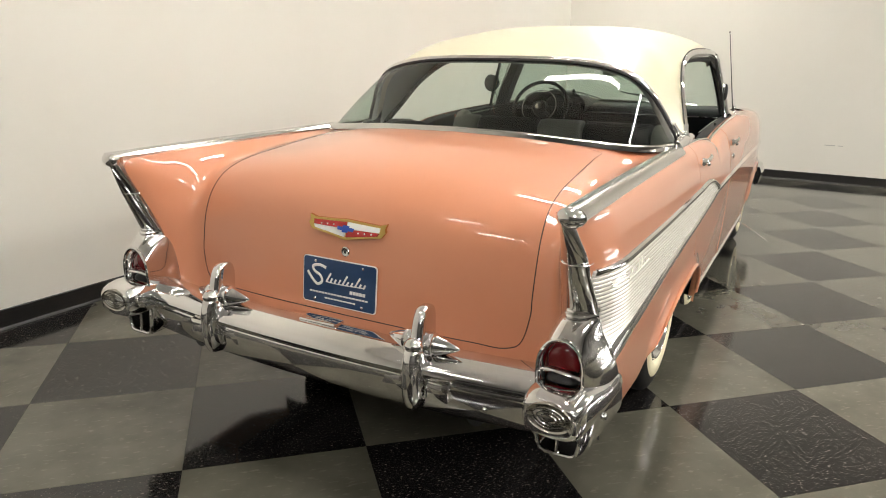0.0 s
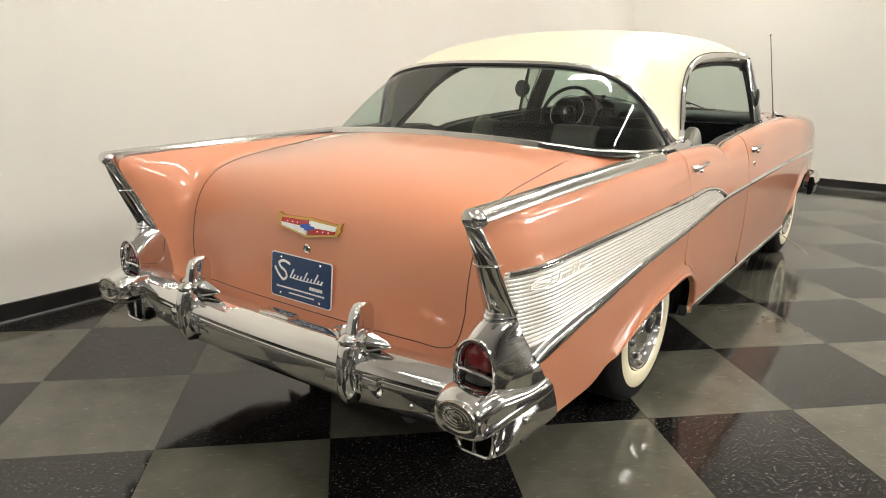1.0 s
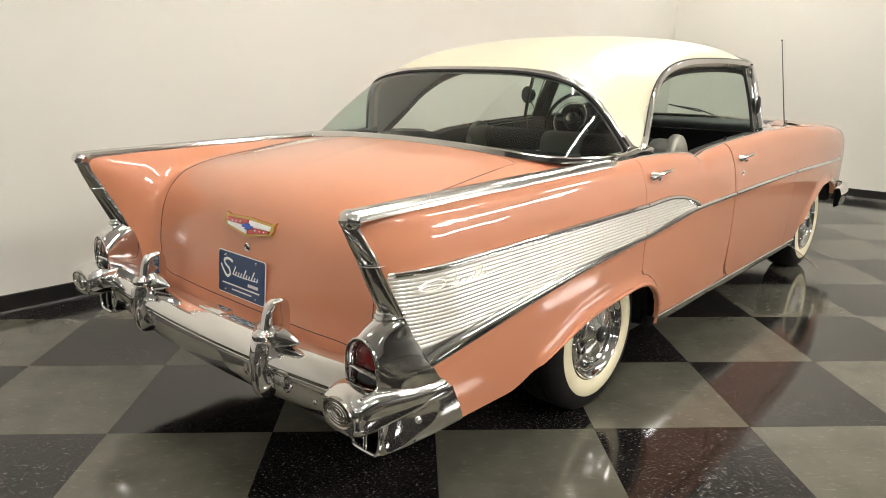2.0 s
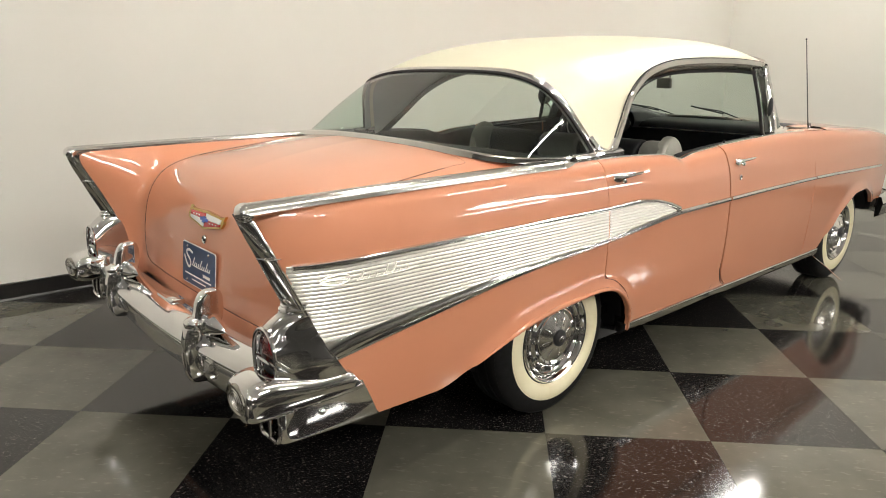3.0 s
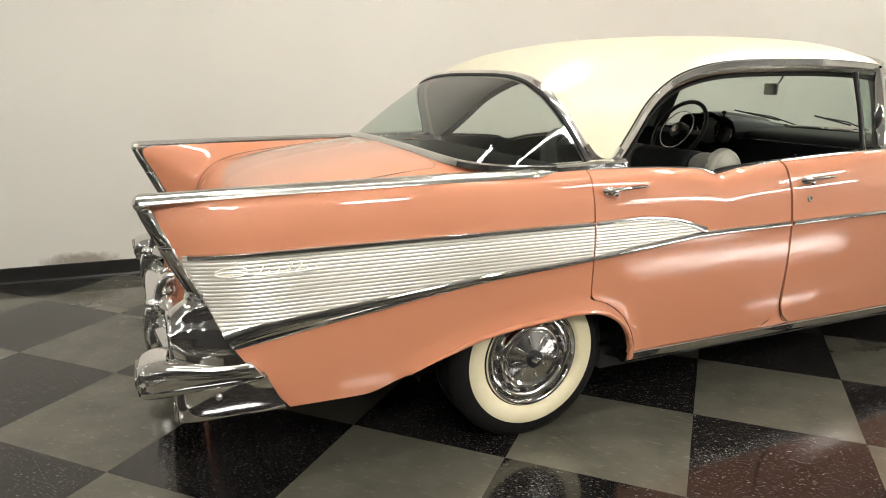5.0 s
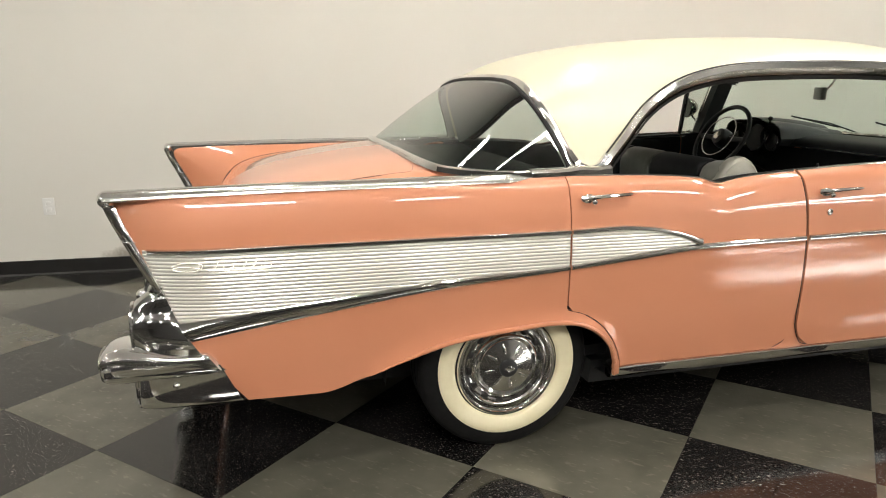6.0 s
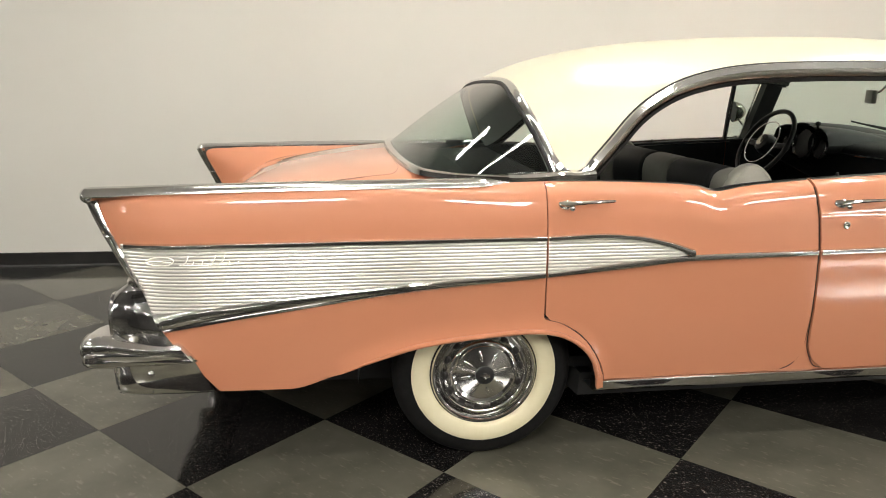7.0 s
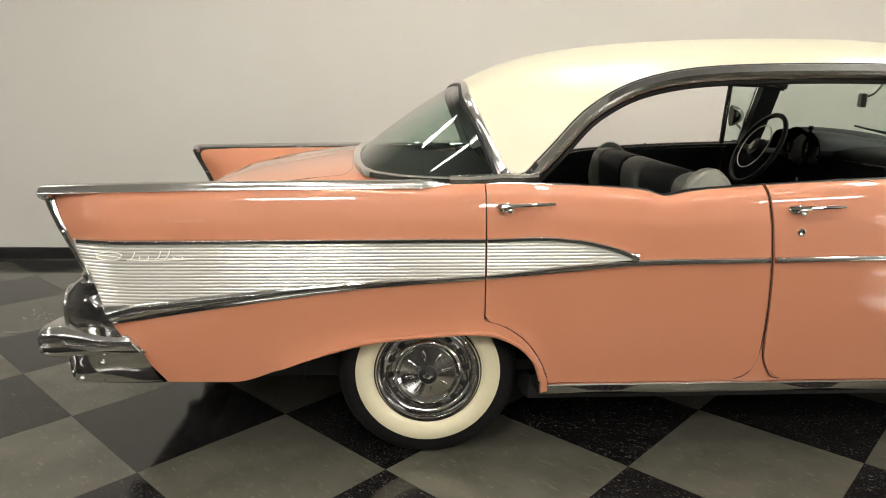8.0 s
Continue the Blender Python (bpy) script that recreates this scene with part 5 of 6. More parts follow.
def vent_window(s):
    v = new("vent_window")
    v.parent = car
    tagged(v, "small front quarter light in a chrome frame")
    foot, head = (2.985, 0.775, 1.013), (2.970, 0.692, 1.352)
    foot2, head2 = (3.085, 0.778, 1.020), (3.125, 0.682, 1.354)
    bm = bmesh.new()
    grid(bm, [[side_point(*p, s) for p in (foot, foot2)], [side_point(*p, s) for p in (head, head2)]])
    part("glass", bm, GLASS, v)
    bm = bmesh.new()
    tube(bm, [side_point(*p, s) for p in spline([foot, ((foot[0] + head[0]) / 2, (foot[1] + head[1]) / 2 + 0.006, (foot[2] + head[2]) / 2), head], 8)], [(-0.005, -0.007), (0.005, -0.007), (0.005, 0.007), (-0.005, 0.007)], up=(0, 1, 0))
    part("post", bm, SEAL, v, "black rubber post")
    bm = bmesh.new()
    q = lambda p, df: (p[0] + df, p[1] + 0.003, p[2])
    tube(bm, [side_point(*p, s) for p in (q(foot, 0.014), q(head, 0.014), q(head2, 0.0), q(foot2, 0.0))], circle(0.006, n=8), closed=True, up=(0, 1, 0))
    part("vent_frame", bm, CHROME, v)


def belt(s):
    """Chrome strip at the door tops and the dark slot the glass sinks in."""
    for a, b in ((1.462, 2.402), (2.422, 2.98), (2.985, 3.40)):
        fs = np.linspace(a, b, 70)
        bm = bmesh.new()
        rows = [[side_point(f, width(f, ztop(f)) + r, ztop(f) + z, s) for r, z in ((0.002, -0.004), (0.000, 0.003), (-0.006, 0.005), (-0.012, 0.003), (-0.012, -0.006))] for f in fs]
        grid(bm, rows)
        part("belt_strip", bm, STEEL, car, "thin bright strip along the door top", 50)
        bm = bmesh.new()
        rows = [[side_point(f, width(f, ztop(f)) + r, ztop(f) + z, s) for r, z in ((-0.011, -0.003), (-0.016, -0.020), (-0.024, -0.020), (-0.030, -0.004), (-0.075, -0.006), (-0.085, -0.05), (-0.085, -0.55))] for f in fs]
        grid(bm, rows)
        part("door_lining", bm, VINYL, car, "black vinyl door lining", 40)
    part("lock_knob", lathe(bmesh.new(), [(0.004, -0.02), (0.004, 0.008), (0.0055, 0.012), (0.005, 0.020), (0.0, 0.021)], Matrix.Translation(side_point(2.55, 0.785, 0.992, s)), 12), BLACK, car, "black door lock knob")
    # bright sill rail seen on the inside
    bm = bmesh.new()
    tube(bm, [side_point(f, 0.735, ztop(max(f, 2.2)) - 0.02, s) for f in np.linspace(2.35, 3.0, 8)], circle(0.004, n=6))
    part("lining_bead", bm, CHROME, car)


def headrail(s):
    """Chrome inner edge of the side window opening, under the drip moulding."""
    bm = bmesh.new()
    pts = spline(DRIP, 60)
    rows = []
    for i, (f, r, z) in enumerate(pts):
        t = pts[min(i + 1, 59)] - pts[max(i - 1, 0)]
        n = np.array([t[2], -t[0]]) / np.hypot(t[0], t[2])
        rows.append([side_point(f + n[0] * a, r + o, z + n[1] * a, s) for a, o in ((0.010, -0.006), (0.020, -0.009), (0.040, -0.014), (0.046, -0.022), (0.046, -0.034), (0.02, -0.040))])
    grid(bm, rows)
    part("window_frame_rail", bm, RAIL, car, "satin steel window rail", 40)
    bm = bmesh.new()
    rows = []
    for i, (f, r, z) in enumerate(pts):
        t = pts[min(i + 1, 59)] - pts[max(i - 1, 0)]
        n = np.array([t[2], -t[0]]) / np.hypot(t[0], t[2])
        rows.append([side_point(f + n[0] * a, r + o, z + n[1] * a, s) for a, o in ((0.041, -0.011), (0.052, -0.015), (0.056, -0.022), (0.054, -0.032))])
    grid(bm, rows)
    part("window_seal", bm, SEAL, car, "black rubber window seal", 40)


def door_handle(f, z, s):
    h = part("door_handle", tube(bmesh.new(), [on_side(f + x, z + dz, s, o) for x, dz, o in ((-0.020, 0.0, 0.006), (-0.010, 0.001, 0.022), (0.02, 0.004, 0.030), (0.08, 0.007, 0.030), (0.135, 0.008, 0.026), (0.160, 0.008, 0.018))], lambda u: circle(0.012 - 0.006 * u, 0.010 - 0.005 * u, 10)), CHROME, car, "chrome pull handle")
    bm = bmesh.new()
    c = on_side(f, z - 0.004, s, 0.010)
    bmesh.ops.create_uvsphere(bm, u_segments=16, v_segments=10, radius=1, matrix=Matrix.Translation(c) @ Matrix.Diagonal((0.030, 0.014, 0.017, 1)))
    part("handle_base", bm, CHROME, h)
    bm = bmesh.new()
    bmesh.ops.create_uvsphere(bm, u_segments=14, v_segments=8, radius=1, matrix=Matrix.Translation(on_side(f + 0.012, z - 0.012, s, 0.024)) @ Matrix.Diagonal((0.012, 0.012, 0.010, 1)))
    part("push_button", bm, CHROME, h)


def door_lock(s):
    m = Matrix.Translation(on_side(2.524, 0.843, s, 0.0)) @ Euler((radians(90 * s), 0, 0)).to_matrix().to_4x4()
    part("door_lock", lathe(bmesh.new(), [(0.0135, -0.002), (0.0135, 0.006), (0.010, 0.008), (0.006, 0.006), (0.0, 0.006)], m, 20), CHROME, car, "small round chrome key lock")


def door_mirror(s):
    """Round mirror on a stalk; on the right a small dark oval shape against the quarter light."""
    if s > 0:
        # right side: only a dark oval in a chrome rim, part unknown
        m = new("door_mirror")
        m.parent = car
        tagged(m, "small dark oval shape with a chrome rim at the quarter light")
        for name, mat, size, r in (("mirror_shell", BLACK, (0.021, 0.014, 0.050), 0.754), ("oval_rim", CHROME, (0.023, 0.006, 0.053), 0.750)):
            bm = bmesh.new()
            bmesh.ops.create_uvsphere(bm, u_segments=20, v_segments=12, radius=1, matrix=Matrix.Translation(side_point(3.090, r, 1.158, s)) @ Matrix.Diagonal((*size, 1)))
            part(name, bm, mat, m)
        return
    m = part("door_mirror", tube(bmesh.new(), spline([side_point(3.125, 0.786, 1.06, s), side_point(3.10, 0.790, 1.10, s), side_point(3.06, 0.800, 1.14, s)], 10), circle(0.006, n=8)), CHROME, car, "round chrome mirror on a stalk")
    t = Matrix.Translation(side_point(3.05, 0.800, 1.168, s)) @ Euler((0, radians(-90), radians(-12))).to_matrix().to_4x4()
    part("mirror_shell", lathe(bmesh.new(), [(0.0, -0.066), (0.026, -0.056), (0.050, -0.030), (0.060, 0.0), (0.059, 0.006)], t, 28), RAIL, m)
    part("mirror_glass", lathe(bmesh.new(), [(0.0585, 0.003), (0.0, 0.0035)], t, 28), BLACK, m)


def antenna():
    a = part("antenna", tube(bmesh.new(), [side_point(3.662, 0.752, 0.985, 1), side_point(3.662, 0.668, 1.532, 1)], lambda u: circle(0.0040 - 0.0014 * u, n=8), up=(0, 1, 0)), AERIAL, car, "thin steel whip aerial")
    part("antenna_base", lathe(bmesh.new(), [(0.026, 0.0), (0.022, 0.012), (0.010, 0.022), (0.006, 0.05)], Matrix.Translation(side_point(3.662, 0.754, 1.0, 1)), 20), CHROME, a)
    bm = bmesh.new()
    bmesh.ops.create_uvsphere(bm, u_segments=10, v_segments=8, radius=0.0055, matrix=Matrix.Translation(side_point(3.662, 0.668, 1.532, 1)))
    part("antenna_tip", bm, BLACK, a)


def glass_r(f):
    """Where the windscreen's foot lies at that place along the car."""
    return float(np.interp(f, [3.135, 3.26, 3.43, 3.60, 3.69, 3.72], [0.772, 0.750, 0.68, 0.53, 0.30, 0.0]))


def nose():
    """Bonnet, scuttle and the front that closes the car."""
    rows = []
    for f in np.linspace(3.30, 5.02, 36):
        edge = width(f, ztop(f)) - 0.002
        row = []
        for t in np.linspace(-1, 1, 41):
            a = abs(t)
            crown = 0.042 * (1 - a**2) + 0.012 * max(0, 1 - ((a - 0.93) / 0.07) ** 2) - 0.016 * max(0, 1 - ((a - 0.80) / 0.10) ** 2)
            fall = 0.10 * max(0, (f - 4.85) / 0.17) ** 2 * (1 - a)
            row.append(Vector((f, -t * edge, ztop(f) + crown - fall)))
        rows.append(row)
    bm = bmesh.new()
    cut = [[p for p in r] for r in rows]
    grid(bm, [r for r in cut if r[0].x > 3.70])
    part("bonnet", bm, CORAL, car, "coral painted bonnet", 60)
    for s in (1, -1):
        bm = bmesh.new()
        grid(bm, [[side_point(f, r, z, s) for r, z in ((width(f, ztop(f)) - 0.002, ztop(f)), (0.80, ztop(f) + 0.006), (glass_r(f) + 0.4 * (0.80 - glass_r(f)), ztop(f) + 0.008), (glass_r(f), ztop(f) + 0.008))] for f in np.linspace(3.10, 3.705, 16)])
        part("scuttle", bm, CORAL, car)
    bm = bmesh.new()
    grid(bm, [[Vector((5.0 - 0.10 * (1 - v) ** 2 - 0.12 * t**4, -t * (0.80 + 0.02 * (1 - v)), 0.40 + (0.53 * v))) for t in np.linspace(-1, 1, 21)] for v in np.linspace(0, 1, 8)])
    part("grille_panel", bm, BLACK, car)
    for s in (1, -1):
        m = Matrix.Translation(side_point(4.97, 0.70, 0.82, s)) @ Euler((0, radians(90), 0)).to_matrix().to_4x4()
        part("headlamp", lathe(bmesh.new(), [(0.125, -0.03), (0.120, 0.03), (0.105, 0.035), (0.095, 0.02), (0.06, 0.04), (0.0, 0.045)], m, 32), CHROME, car, "round headlamp in a chrome bezel")
    fb = new("front_bumper")
    fb.parent = car
    tagged(fb, "wraparound chrome front bumper")
    bm = bmesh.new()
    path = spline([(4.74, 0.885, 0.43), (4.86, 0.895, 0.44), (5.00, 0.86, 0.45), (5.10, 0.70, 0.45), (5.14, 0.40, 0.45), (5.15, 0.0, 0.45)], 30)
    both = [Vector((p[0], -p[1], p[2])) for p in path] + [Vector((p[0], p[1], p[2])) for p in path[::-1][1:]]
    tube(bm, both, [(-0.02, -0.075), (0.012, -0.06), (0.022, -0.01), (0.030, 0.03), (0.015, 0.075), (-0.02, 0.08)])
    part("bar", bm, CHROME, fb, "", 30)
    for s in (1, -1):
        m = Matrix.Translation(side_point(5.08, 0.62, 0.56, s)) @ Euler((0, radians(90), 0)).to_matrix().to_4x4()
        part("bullet_guard", lathe(bmesh.new(), [(0.06, -0.06), (0.075, 0.0), (0.06, 0.06), (0.03, 0.11), (0.0, 0.13)], m, 24), CHROME, fb)


def curb_feeler():
    part("curb_feeler", tube(bmesh.new(), spline([side_point(3.67, 0.86, 0.262, 1), side_point(3.64, 0.96, 0.215, 1), side_point(3.61, 1.07, 0.155, 1)], 8), circle(0.003, n=6)), STEEL, car, "thin wire curb feeler")


# ---- cabin and underside ----
# silver vinyl of the inserts, with the cabin's shade put into the colour
SHADED_INSERT = relief(vary(material("shaded_silver_vinyl", (0.17, 0.165, 0.143), 0.45), 25.0, (0.155, 0.15, 0.13), (0.185, 0.18, 0.156)), 220.0, 0.3, 0.0008)


def seat(name, f, z_top, base_z, label, half, insert=None):
    st = new(name)
    st.parent = car
    tagged(st, label)
    w = half
    part("cushion", box(bmesh.new(), (f + 0.10, -w, base_z), (f + 0.62, w, base_z + 0.20), 0.05), VINYL, st)
    cuts = [(-w, -0.505, insert or VINYL), (-0.50, -0.125, VINYL), (-0.12, 0.14, insert or VINYL), (0.145, 0.515, VINYL), (0.52, w, insert or VINYL)]
    for a, b, mat in cuts:
        bm = bmesh.new()
        prof = spline([(0.0, base_z + 0.05), (-0.03, base_z + 0.3), (-0.055, z_top - 0.10), (-0.04, z_top - 0.025), (0.02, z_top), (0.085, z_top - 0.02), (0.125, z_top - 0.10), (0.15, base_z + 0.3), (0.16, base_z + 0.05)], 40)
        rows = []
        e = 0.075 if b == w else 0.025
        for r, k in ((a, 0.90), (a + 0.008, 0.97), (a + 0.025, 1.0), (b - e, 1.0), (b - e * 0.6, 0.985), (b - e * 0.3, 0.94), (b - 0.006, 0.87), (b, 0.80)):
            c = np.array([0.05, (base_z + z_top) / 2])
            rows.append([Vector((f + c[0] + (x - c[0]) * k, -r, c[1] + (z - c[1]) * (0.5 + 0.5 * k))) for x, z in prof])
        v = grid(bm, rows, loop=True)
        for q in (v[0], v[-1]):
            bm.faces.new(q)
        part("backrest_section", bm, mat, st, "silver vinyl insert, darkened for the shade in the cabin" if mat == SHADED_INSERT else "")
    if insert:
        for k in (1, -1):
            bm = bmesh.new()
            rows = []
            for r, q in ((w - 0.055, 0.93), (w - 0.045, 0.99), (w - 0.02, 1.0), (w - 0.006, 0.97), (w + 0.002, 0.90)):
                rows.append([Vector((f + 0.045 + 0.112 * q * math.cos(a), -k * r, z_top - 0.15 + 0.175 * q * math.sin(a))) for a in np.linspace(0, 2 * math.pi, 29)[:-1]])
            v = grid(bm, rows, loop=True)
            for e in (v[0], v[-1]):
                bm.faces.new(e)
            part("end_panel", bm, SILVER_VINYL, st, "rounded silver vinyl end panel")
    return st


def cabin():
    seat("front_seat", 2.26, 1.005, 0.42, "black vinyl bench seat with silver inserts", 0.66, SHADED_INSERT)
    seat("rear_seat", 1.50, 0.955, 0.42, "plain black vinyl rear bench seat", 0.66)
    bm = bmesh.new()
    box(bm, (1.14, -0.72, 0.955), (1.56, 0.72, 0.975), 0.008)
    part("parcel_shelf", bm, VINYL, car, "black parcel shelf")
    low = spline(WIN_LOW, 30)
    bm = bmesh.new()
    rows = [[np.array((p[0] + (1.30 - p[0]) * v, p[1] * (1 - 0.08 * v), p[2] - 0.010 + (0.978 - p[2]) * v)) for v in (0.0, 0.15, 0.5, 1.0)] for p in low]
    grid(bm, mirrored(rows))
    part("shelf_lip", bm, VINYL, car, "black rear shelf lining")
    bm = bmesh.new()
    box(bm, (1.20, -0.60, 0.40), (1.26, 0.60, 0.95))
    part("bulkhead", bm, BLACK, car)
    bm = bmesh.new()
    box(bm, (1.2, -0.76, 0.30), (3.7, 0.76, 0.34))
    part("cabin_floor", bm, VINYL, car)
    bm = bmesh.new()
    box(bm, (3.66, -0.78, 0.30), (3.70, 0.78, 1.0))
    part("firewall", bm, BLACK, car)
    dash = new("dashboard")
    dash.parent = car
    tagged(dash, "black dashboard with a hooded gauge cluster")
    prof = [(3.72, 1.035), (3.55, 1.045), (3.38, 1.040), (3.30, 1.025), (3.275, 0.99), (3.29, 0.94), (3.31, 0.86), (3.36, 0.76), (3.6, 0.74)]
    bm = bmesh.new()
    pr = spline(prof, 34)
    grid(bm, [[Vector((f + 0.05 * (abs(r) / 0.72) ** 3, -r, z)) for f, z in pr] for r in np.linspace(-0.72, 0.72, 25)])
    part("dash_panel", bm, VINYL, dash, "", 60)
    bm = bmesh.new()
    tube(bm, [Vector((3.272 + 0.05 * (abs(r) / 0.72) ** 3, -r, 0.985)) for r in np.linspace(-0.70, 0.70, 20)], circle(0.006, n=6))
    part("dash_bead", bm, CHROME, dash)
    # gauge hood and dials on the driver's side
    bm = bmesh.new()
    for c, w, z, h in ((0.375, 0.125, 1.04, 0.090), (0.235, 0.08, 1.025, 0.070), (0.515, 0.08, 1.025, 0.070)):
        rows = [[Vector((3.20 + 0.44 * u, c + w * math.cos(a) * (1 - 0.2 * u), z + h * math.sin(a) * (1 - 0.45 * u * u))) for a in np.linspace(-0.6, math.pi + 0.6, 24)] for u in np.linspace(0, 1, 8)]
        grid(bm, rows)
    part("gauge_hood", bm, BLACK, dash, "black hooded gauge pods", 60)
    bm = bmesh.new()
    grid(bm, [[Vector((3.19 + 0.34 * u, 0.375 - 0.235 * c, 1.025 + (0.090 - 0.045 * u * u) * (1 - abs(c) ** 5) ** 0.5)) for c in np.linspace(-1, 1, 25)] for u in np.linspace(0, 1, 8)])
    part("hood_lid", bm, BLACK, dash, "broad black lid over the gauges", 60)
    part("hood_knob", lathe(bmesh.new(), [(0.006, 0.0), (0.006, 0.012), (0.012, 0.018), (0.014, 0.026), (0.010, 0.034), (0.0, 0.037)], Matrix.Translation((3.19, 0.24, 1.105)), 16), BLACK, dash, "small black knob")
    for c, w, z in ((0.375, 0.085, 1.015), (0.24, 0.052, 1.0), (0.51, 0.052, 1.0)):
        m = Matrix.Translation((3.225, c, z)) @ Euler((0, radians(-80), 0)).to_matrix().to_4x4()
        g = part("gauge", lathe(bmesh.new(), [(w, 0.0), (w, 0.012), (w * 0.92, 0.016), (w * 0.86, 0.008)], m, 32), CHROME, dash, "chrome-ringed gauge")
        part("gauge_face", lathe(bmesh.new(), [(w * 0.86, 0.008), (w * 0.4, 0.010), (0.0, 0.010)], m, 32), BLACK, g)
    # steering wheel
    wheel_m = Matrix.Translation((3.02, 0.415, 1.015)) @ Euler((0, radians(-62), 0)).to_matrix().to_4x4()
    sw = new("steering_wheel")
    sw.parent = car
    sw.matrix_local = wheel_m
    tagged(sw, "black steering wheel with a chrome horn ring")
    ring = lambda rad, th, n=48, a0=0.0, a1=2 * math.pi: [Vector((rad * math.cos(a), rad * math.sin(a), 0)) for a in np.linspace(a0, a1, n + 1)[:-1]]
    part("rim", tube(bmesh.new(), ring(0.192, 0), circle(0.0125, n=10), closed=True), BLACK, sw, "thin black rim", 60)
    part("horn_ring", tube(bmesh.new(), [v + Vector((0, 0, 0.02)) for v in ring(0.120, 0)], circle(0.0036, n=8), closed=True), CHROME, sw, "chrome horn ring", 60)
    for a in (0.0, math.pi):
        part("spoke", tube(bmesh.new(), [Vector((0, 0.03 * math.cos(a), -0.01)), Vector((0, 0.19 * math.cos(a), 0))], circle(0.016, 0.008, 8)), BLACK, sw)
    part("hub", lathe(bmesh.new(), [(0.055, -0.03), (0.055, 0.0), (0.045, 0.025), (0.02, 0.035), (0.0, 0.036)], n=28), BLACK, sw, "black horn button")
    part("horn_emblem", lathe(bmesh.new(), [(0.026, 0.030), (0.024, 0.036), (0.016, 0.040), (0.0, 0.042)], n=28), RAIL, sw, "chrome horn emblem")
    part("steering_column", tube(bmesh.new(), [Vector((3.03, 0.415, 1.005)), Vector((3.45, 0.405, 0.80))], circle(0.032, n=14)), VINYL, car)
    bm = bmesh.new()
    tube(bm, [Vector((3.10, 0.40, 0.99)), Vector((3.06, 0.50, 1.0)), Vector((3.05, 0.53, 1.0))], circle(0.005, n=6))
    part("turn_lever", bm, CHROME, car)
    # inside mirror
    im = part("inside_mirror", box(bmesh.new(), (-0.012, -0.075, -0.032), (0.012, 0.075, 0.032), 0.009, Matrix.Translation((3.275, 0.006, 1.268)) @ Matrix.Rotation(radians(-28), 4, "Z")), SILVER_VINYL, car, "grey-backed inside mirror")
    part("mirror_stalk", tube(bmesh.new(), spline([(3.285, 0.010, 1.28), (3.33, 0.008, 1.30), (3.365, 0.005, 1.36), (3.35, 0.0, 1.425)], 10), circle(0.005, n=6)), CHROME, im)


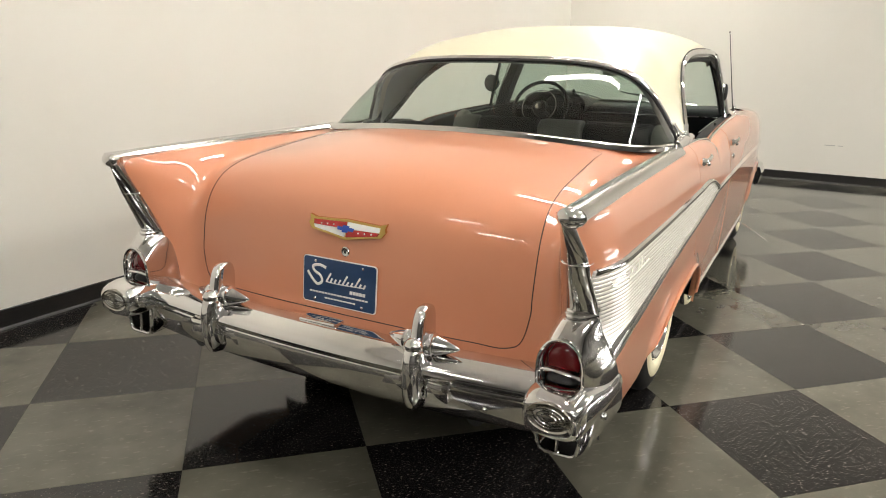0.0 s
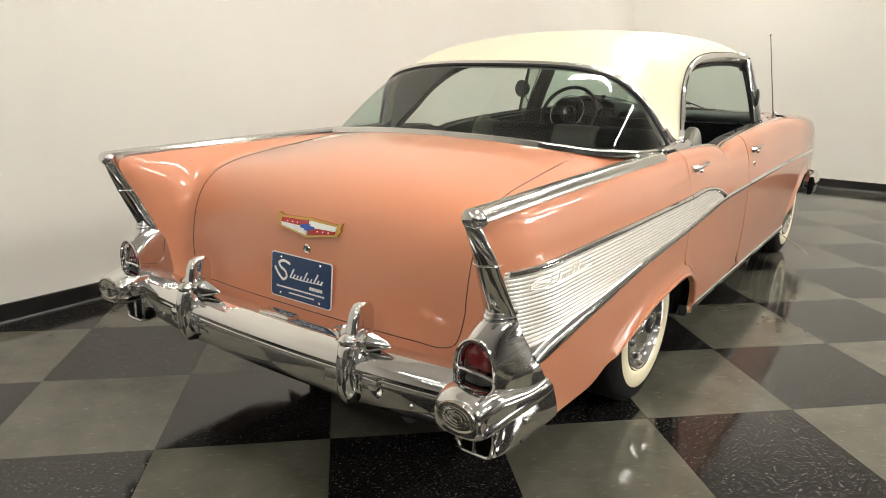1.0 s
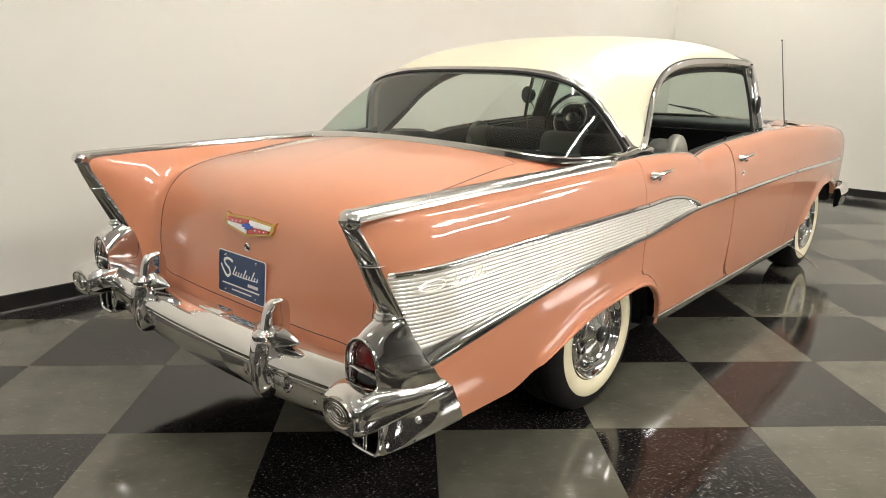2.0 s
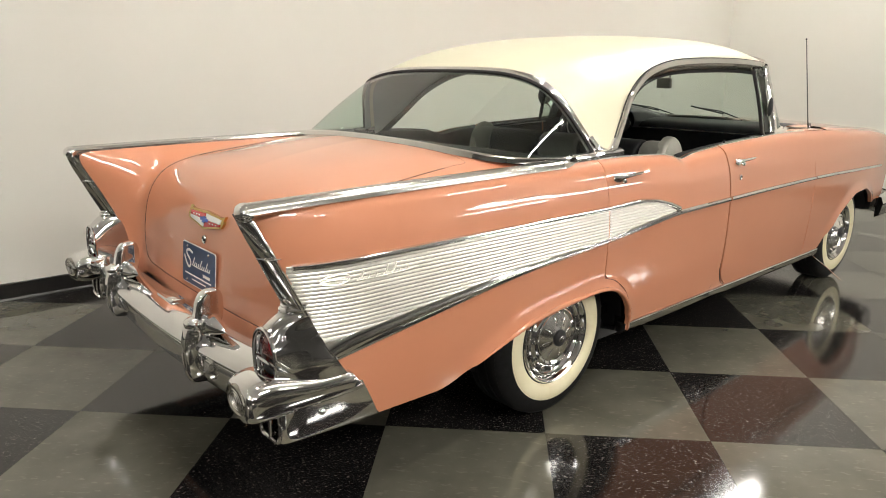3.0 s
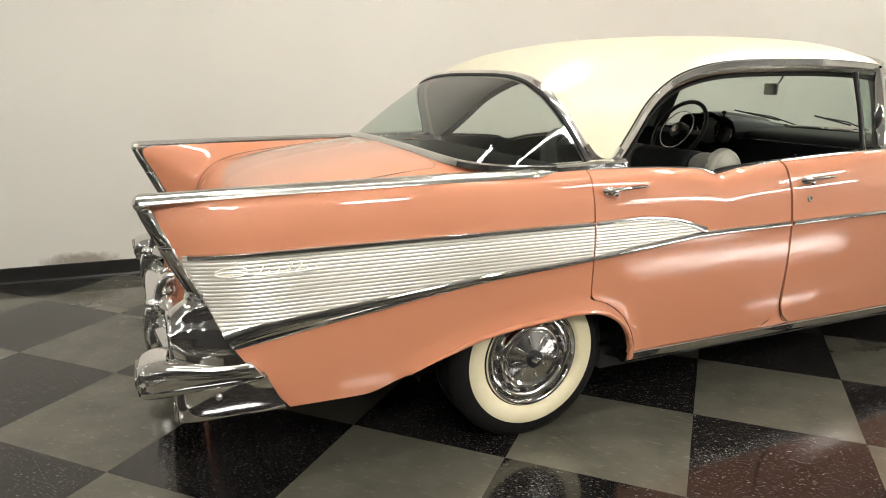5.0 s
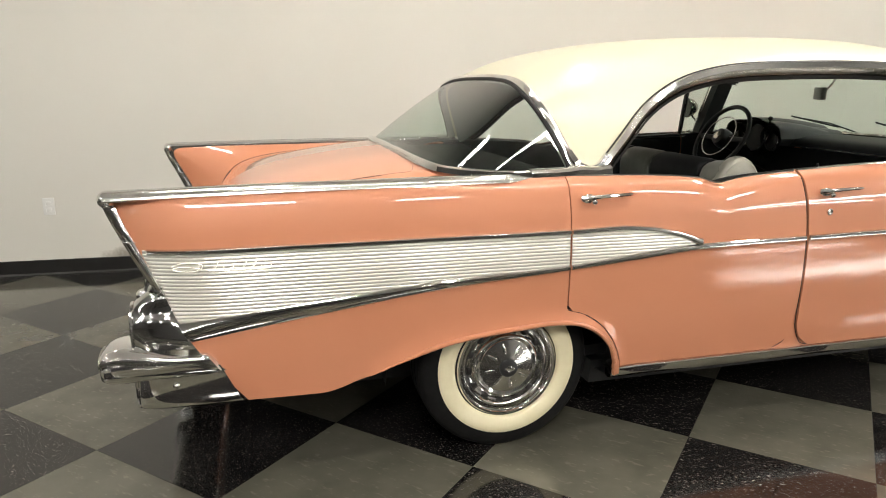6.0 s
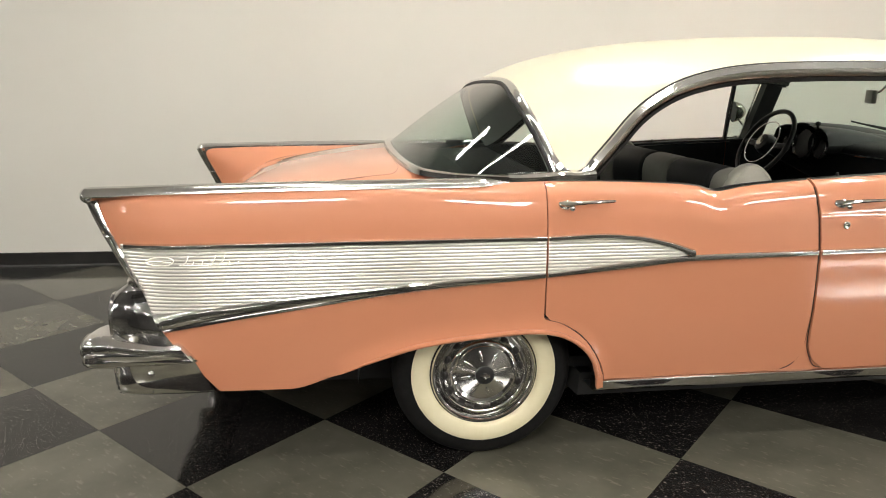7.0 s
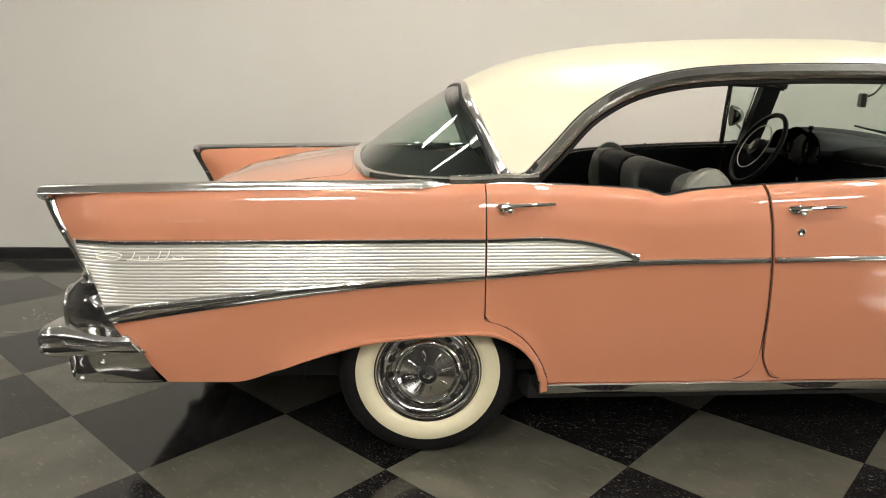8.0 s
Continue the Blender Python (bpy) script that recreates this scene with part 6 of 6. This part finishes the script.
def underside():
    bm = bmesh.new()
    box(bm, (0.25, -0.60, 0.30), (4.9, 0.60, 0.44))
    box(bm, (1.70, -0.80, 0.25), (3.64, 0.80, 0.36))
    part("underbody", bm, BLACK, car, "black underbody")
    part("fuel_tank", box(bmesh.new(), (0.34, -0.46, 0.215), (0.95, 0.46, 0.31), 0.04), BLACK, car, "black fuel tank")
    for s in (1, -1):
        part("frame_rail", tube(bmesh.new(), [side_point(f, r, z, s) for f, r, z in ((0.30, 0.58, 0.28), (0.95, 0.58, 0.27), (1.05, 0.52, 0.36), (1.50, 0.52, 0.36), (1.65, 0.70, 0.22), (3.60, 0.70, 0.22))], [(-0.04, -0.045), (0.04, -0.045), (0.04, 0.045), (-0.04, 0.045)]), BLACK, car)
    bm = bmesh.new()
    bmesh.ops.create_cone(bm, segments=16, radius1=0.05, radius2=0.05, depth=1.35, cap_ends=True, matrix=Matrix.Translation((1.267, 0, 0.322)) @ Euler((radians(90), 0, 0)).to_matrix().to_4x4())
    bmesh.ops.create_uvsphere(bm, u_segments=16, v_segments=10, radius=0.13, matrix=Matrix.Translation((1.267, 0, 0.322)))
    part("rear_axle", bm, BLACK, car)
    for s in (1, -1):
        for c in (1.267, 4.25):
            bm = bmesh.new()
            rows = [[side_point(c + 0.44 * math.cos(a), r, 0.30 + (0.36 if c > 3 else 0.30) * math.sin(a), s) for a in np.linspace(0.32 if c > 3 else 0, math.pi - (0.2 if c > 3 else 0), 20)] for r in (0.55, 0.83)]
            v = grid(bm, rows)
            bm.faces.new(v[0])
            part("wheel_well", bm, BLACK, car, "black wheel well")
        bm = bmesh.new()
        tube(bm, [side_point(1.7, 0.50, 0.27, s), side_point(0.9, 0.52, 0.30, s), side_point(0.30, 0.55, 0.33, s), side_point(0.10, 0.55, 0.335, s)], circle(0.028, n=12))
        part("exhaust_pipe", bm, BLACK, car)
    bm = bmesh.new()
    grid(bm, [[Vector((0.23 + 0.05 * v, -r, 0.44 - 0.14 * v)) for v in np.linspace(0, 1, 4)] for r in np.linspace(-0.74, 0.74, 6)])
    part("rear_valance", bm, BLACK, car)


for s in (1, -1):
    vent_window(s)
    belt(s)
    headrail(s)
    door_handle(1.522, 0.930, s)
    door_handle(2.505, 0.921, s)
    door_lock(s)
    door_mirror(s)
rear_window()
windscreen()
antenna()
nose()
curb_feeler()
cabin()
underside()


# ---- small things on the walls ----
def wall_outlet(x, z):
    o = thing("wall_outlet", ROOM @ pose(x, 0, z), "white double power outlet on the cream wall", "power outlet")
    part("cover_plate", box(bmesh.new(), (-0.036, -0.007, -0.058), (0.036, 0.001, 0.058), 0.003), WHITE, o)
    for dz in (-0.022, 0.022):
        part("socket", box(bmesh.new(), (-0.017, -0.0095, dz - 0.014), (0.017, -0.006, dz + 0.014), 0.003), WHITE, o)
    return o


wall_outlet(-8.72, 0.472)


def wall_scuff(y, z, length):
    o = thing("wall_scuff", ROOM @ pose(0, y, z), "thin dark scuff mark on the cream wall", "scuff mark")
    part("scuff_line", box(bmesh.new(), (-0.0015, -length, -0.004), (0.001, 0, 0.004), 0.001), LINER, o)


wall_scuff(-3.23, 0.437, 0.11)
wall_scuff(-3.37, 0.436, 0.05)


# ---- tiles last ----
build_tiles()
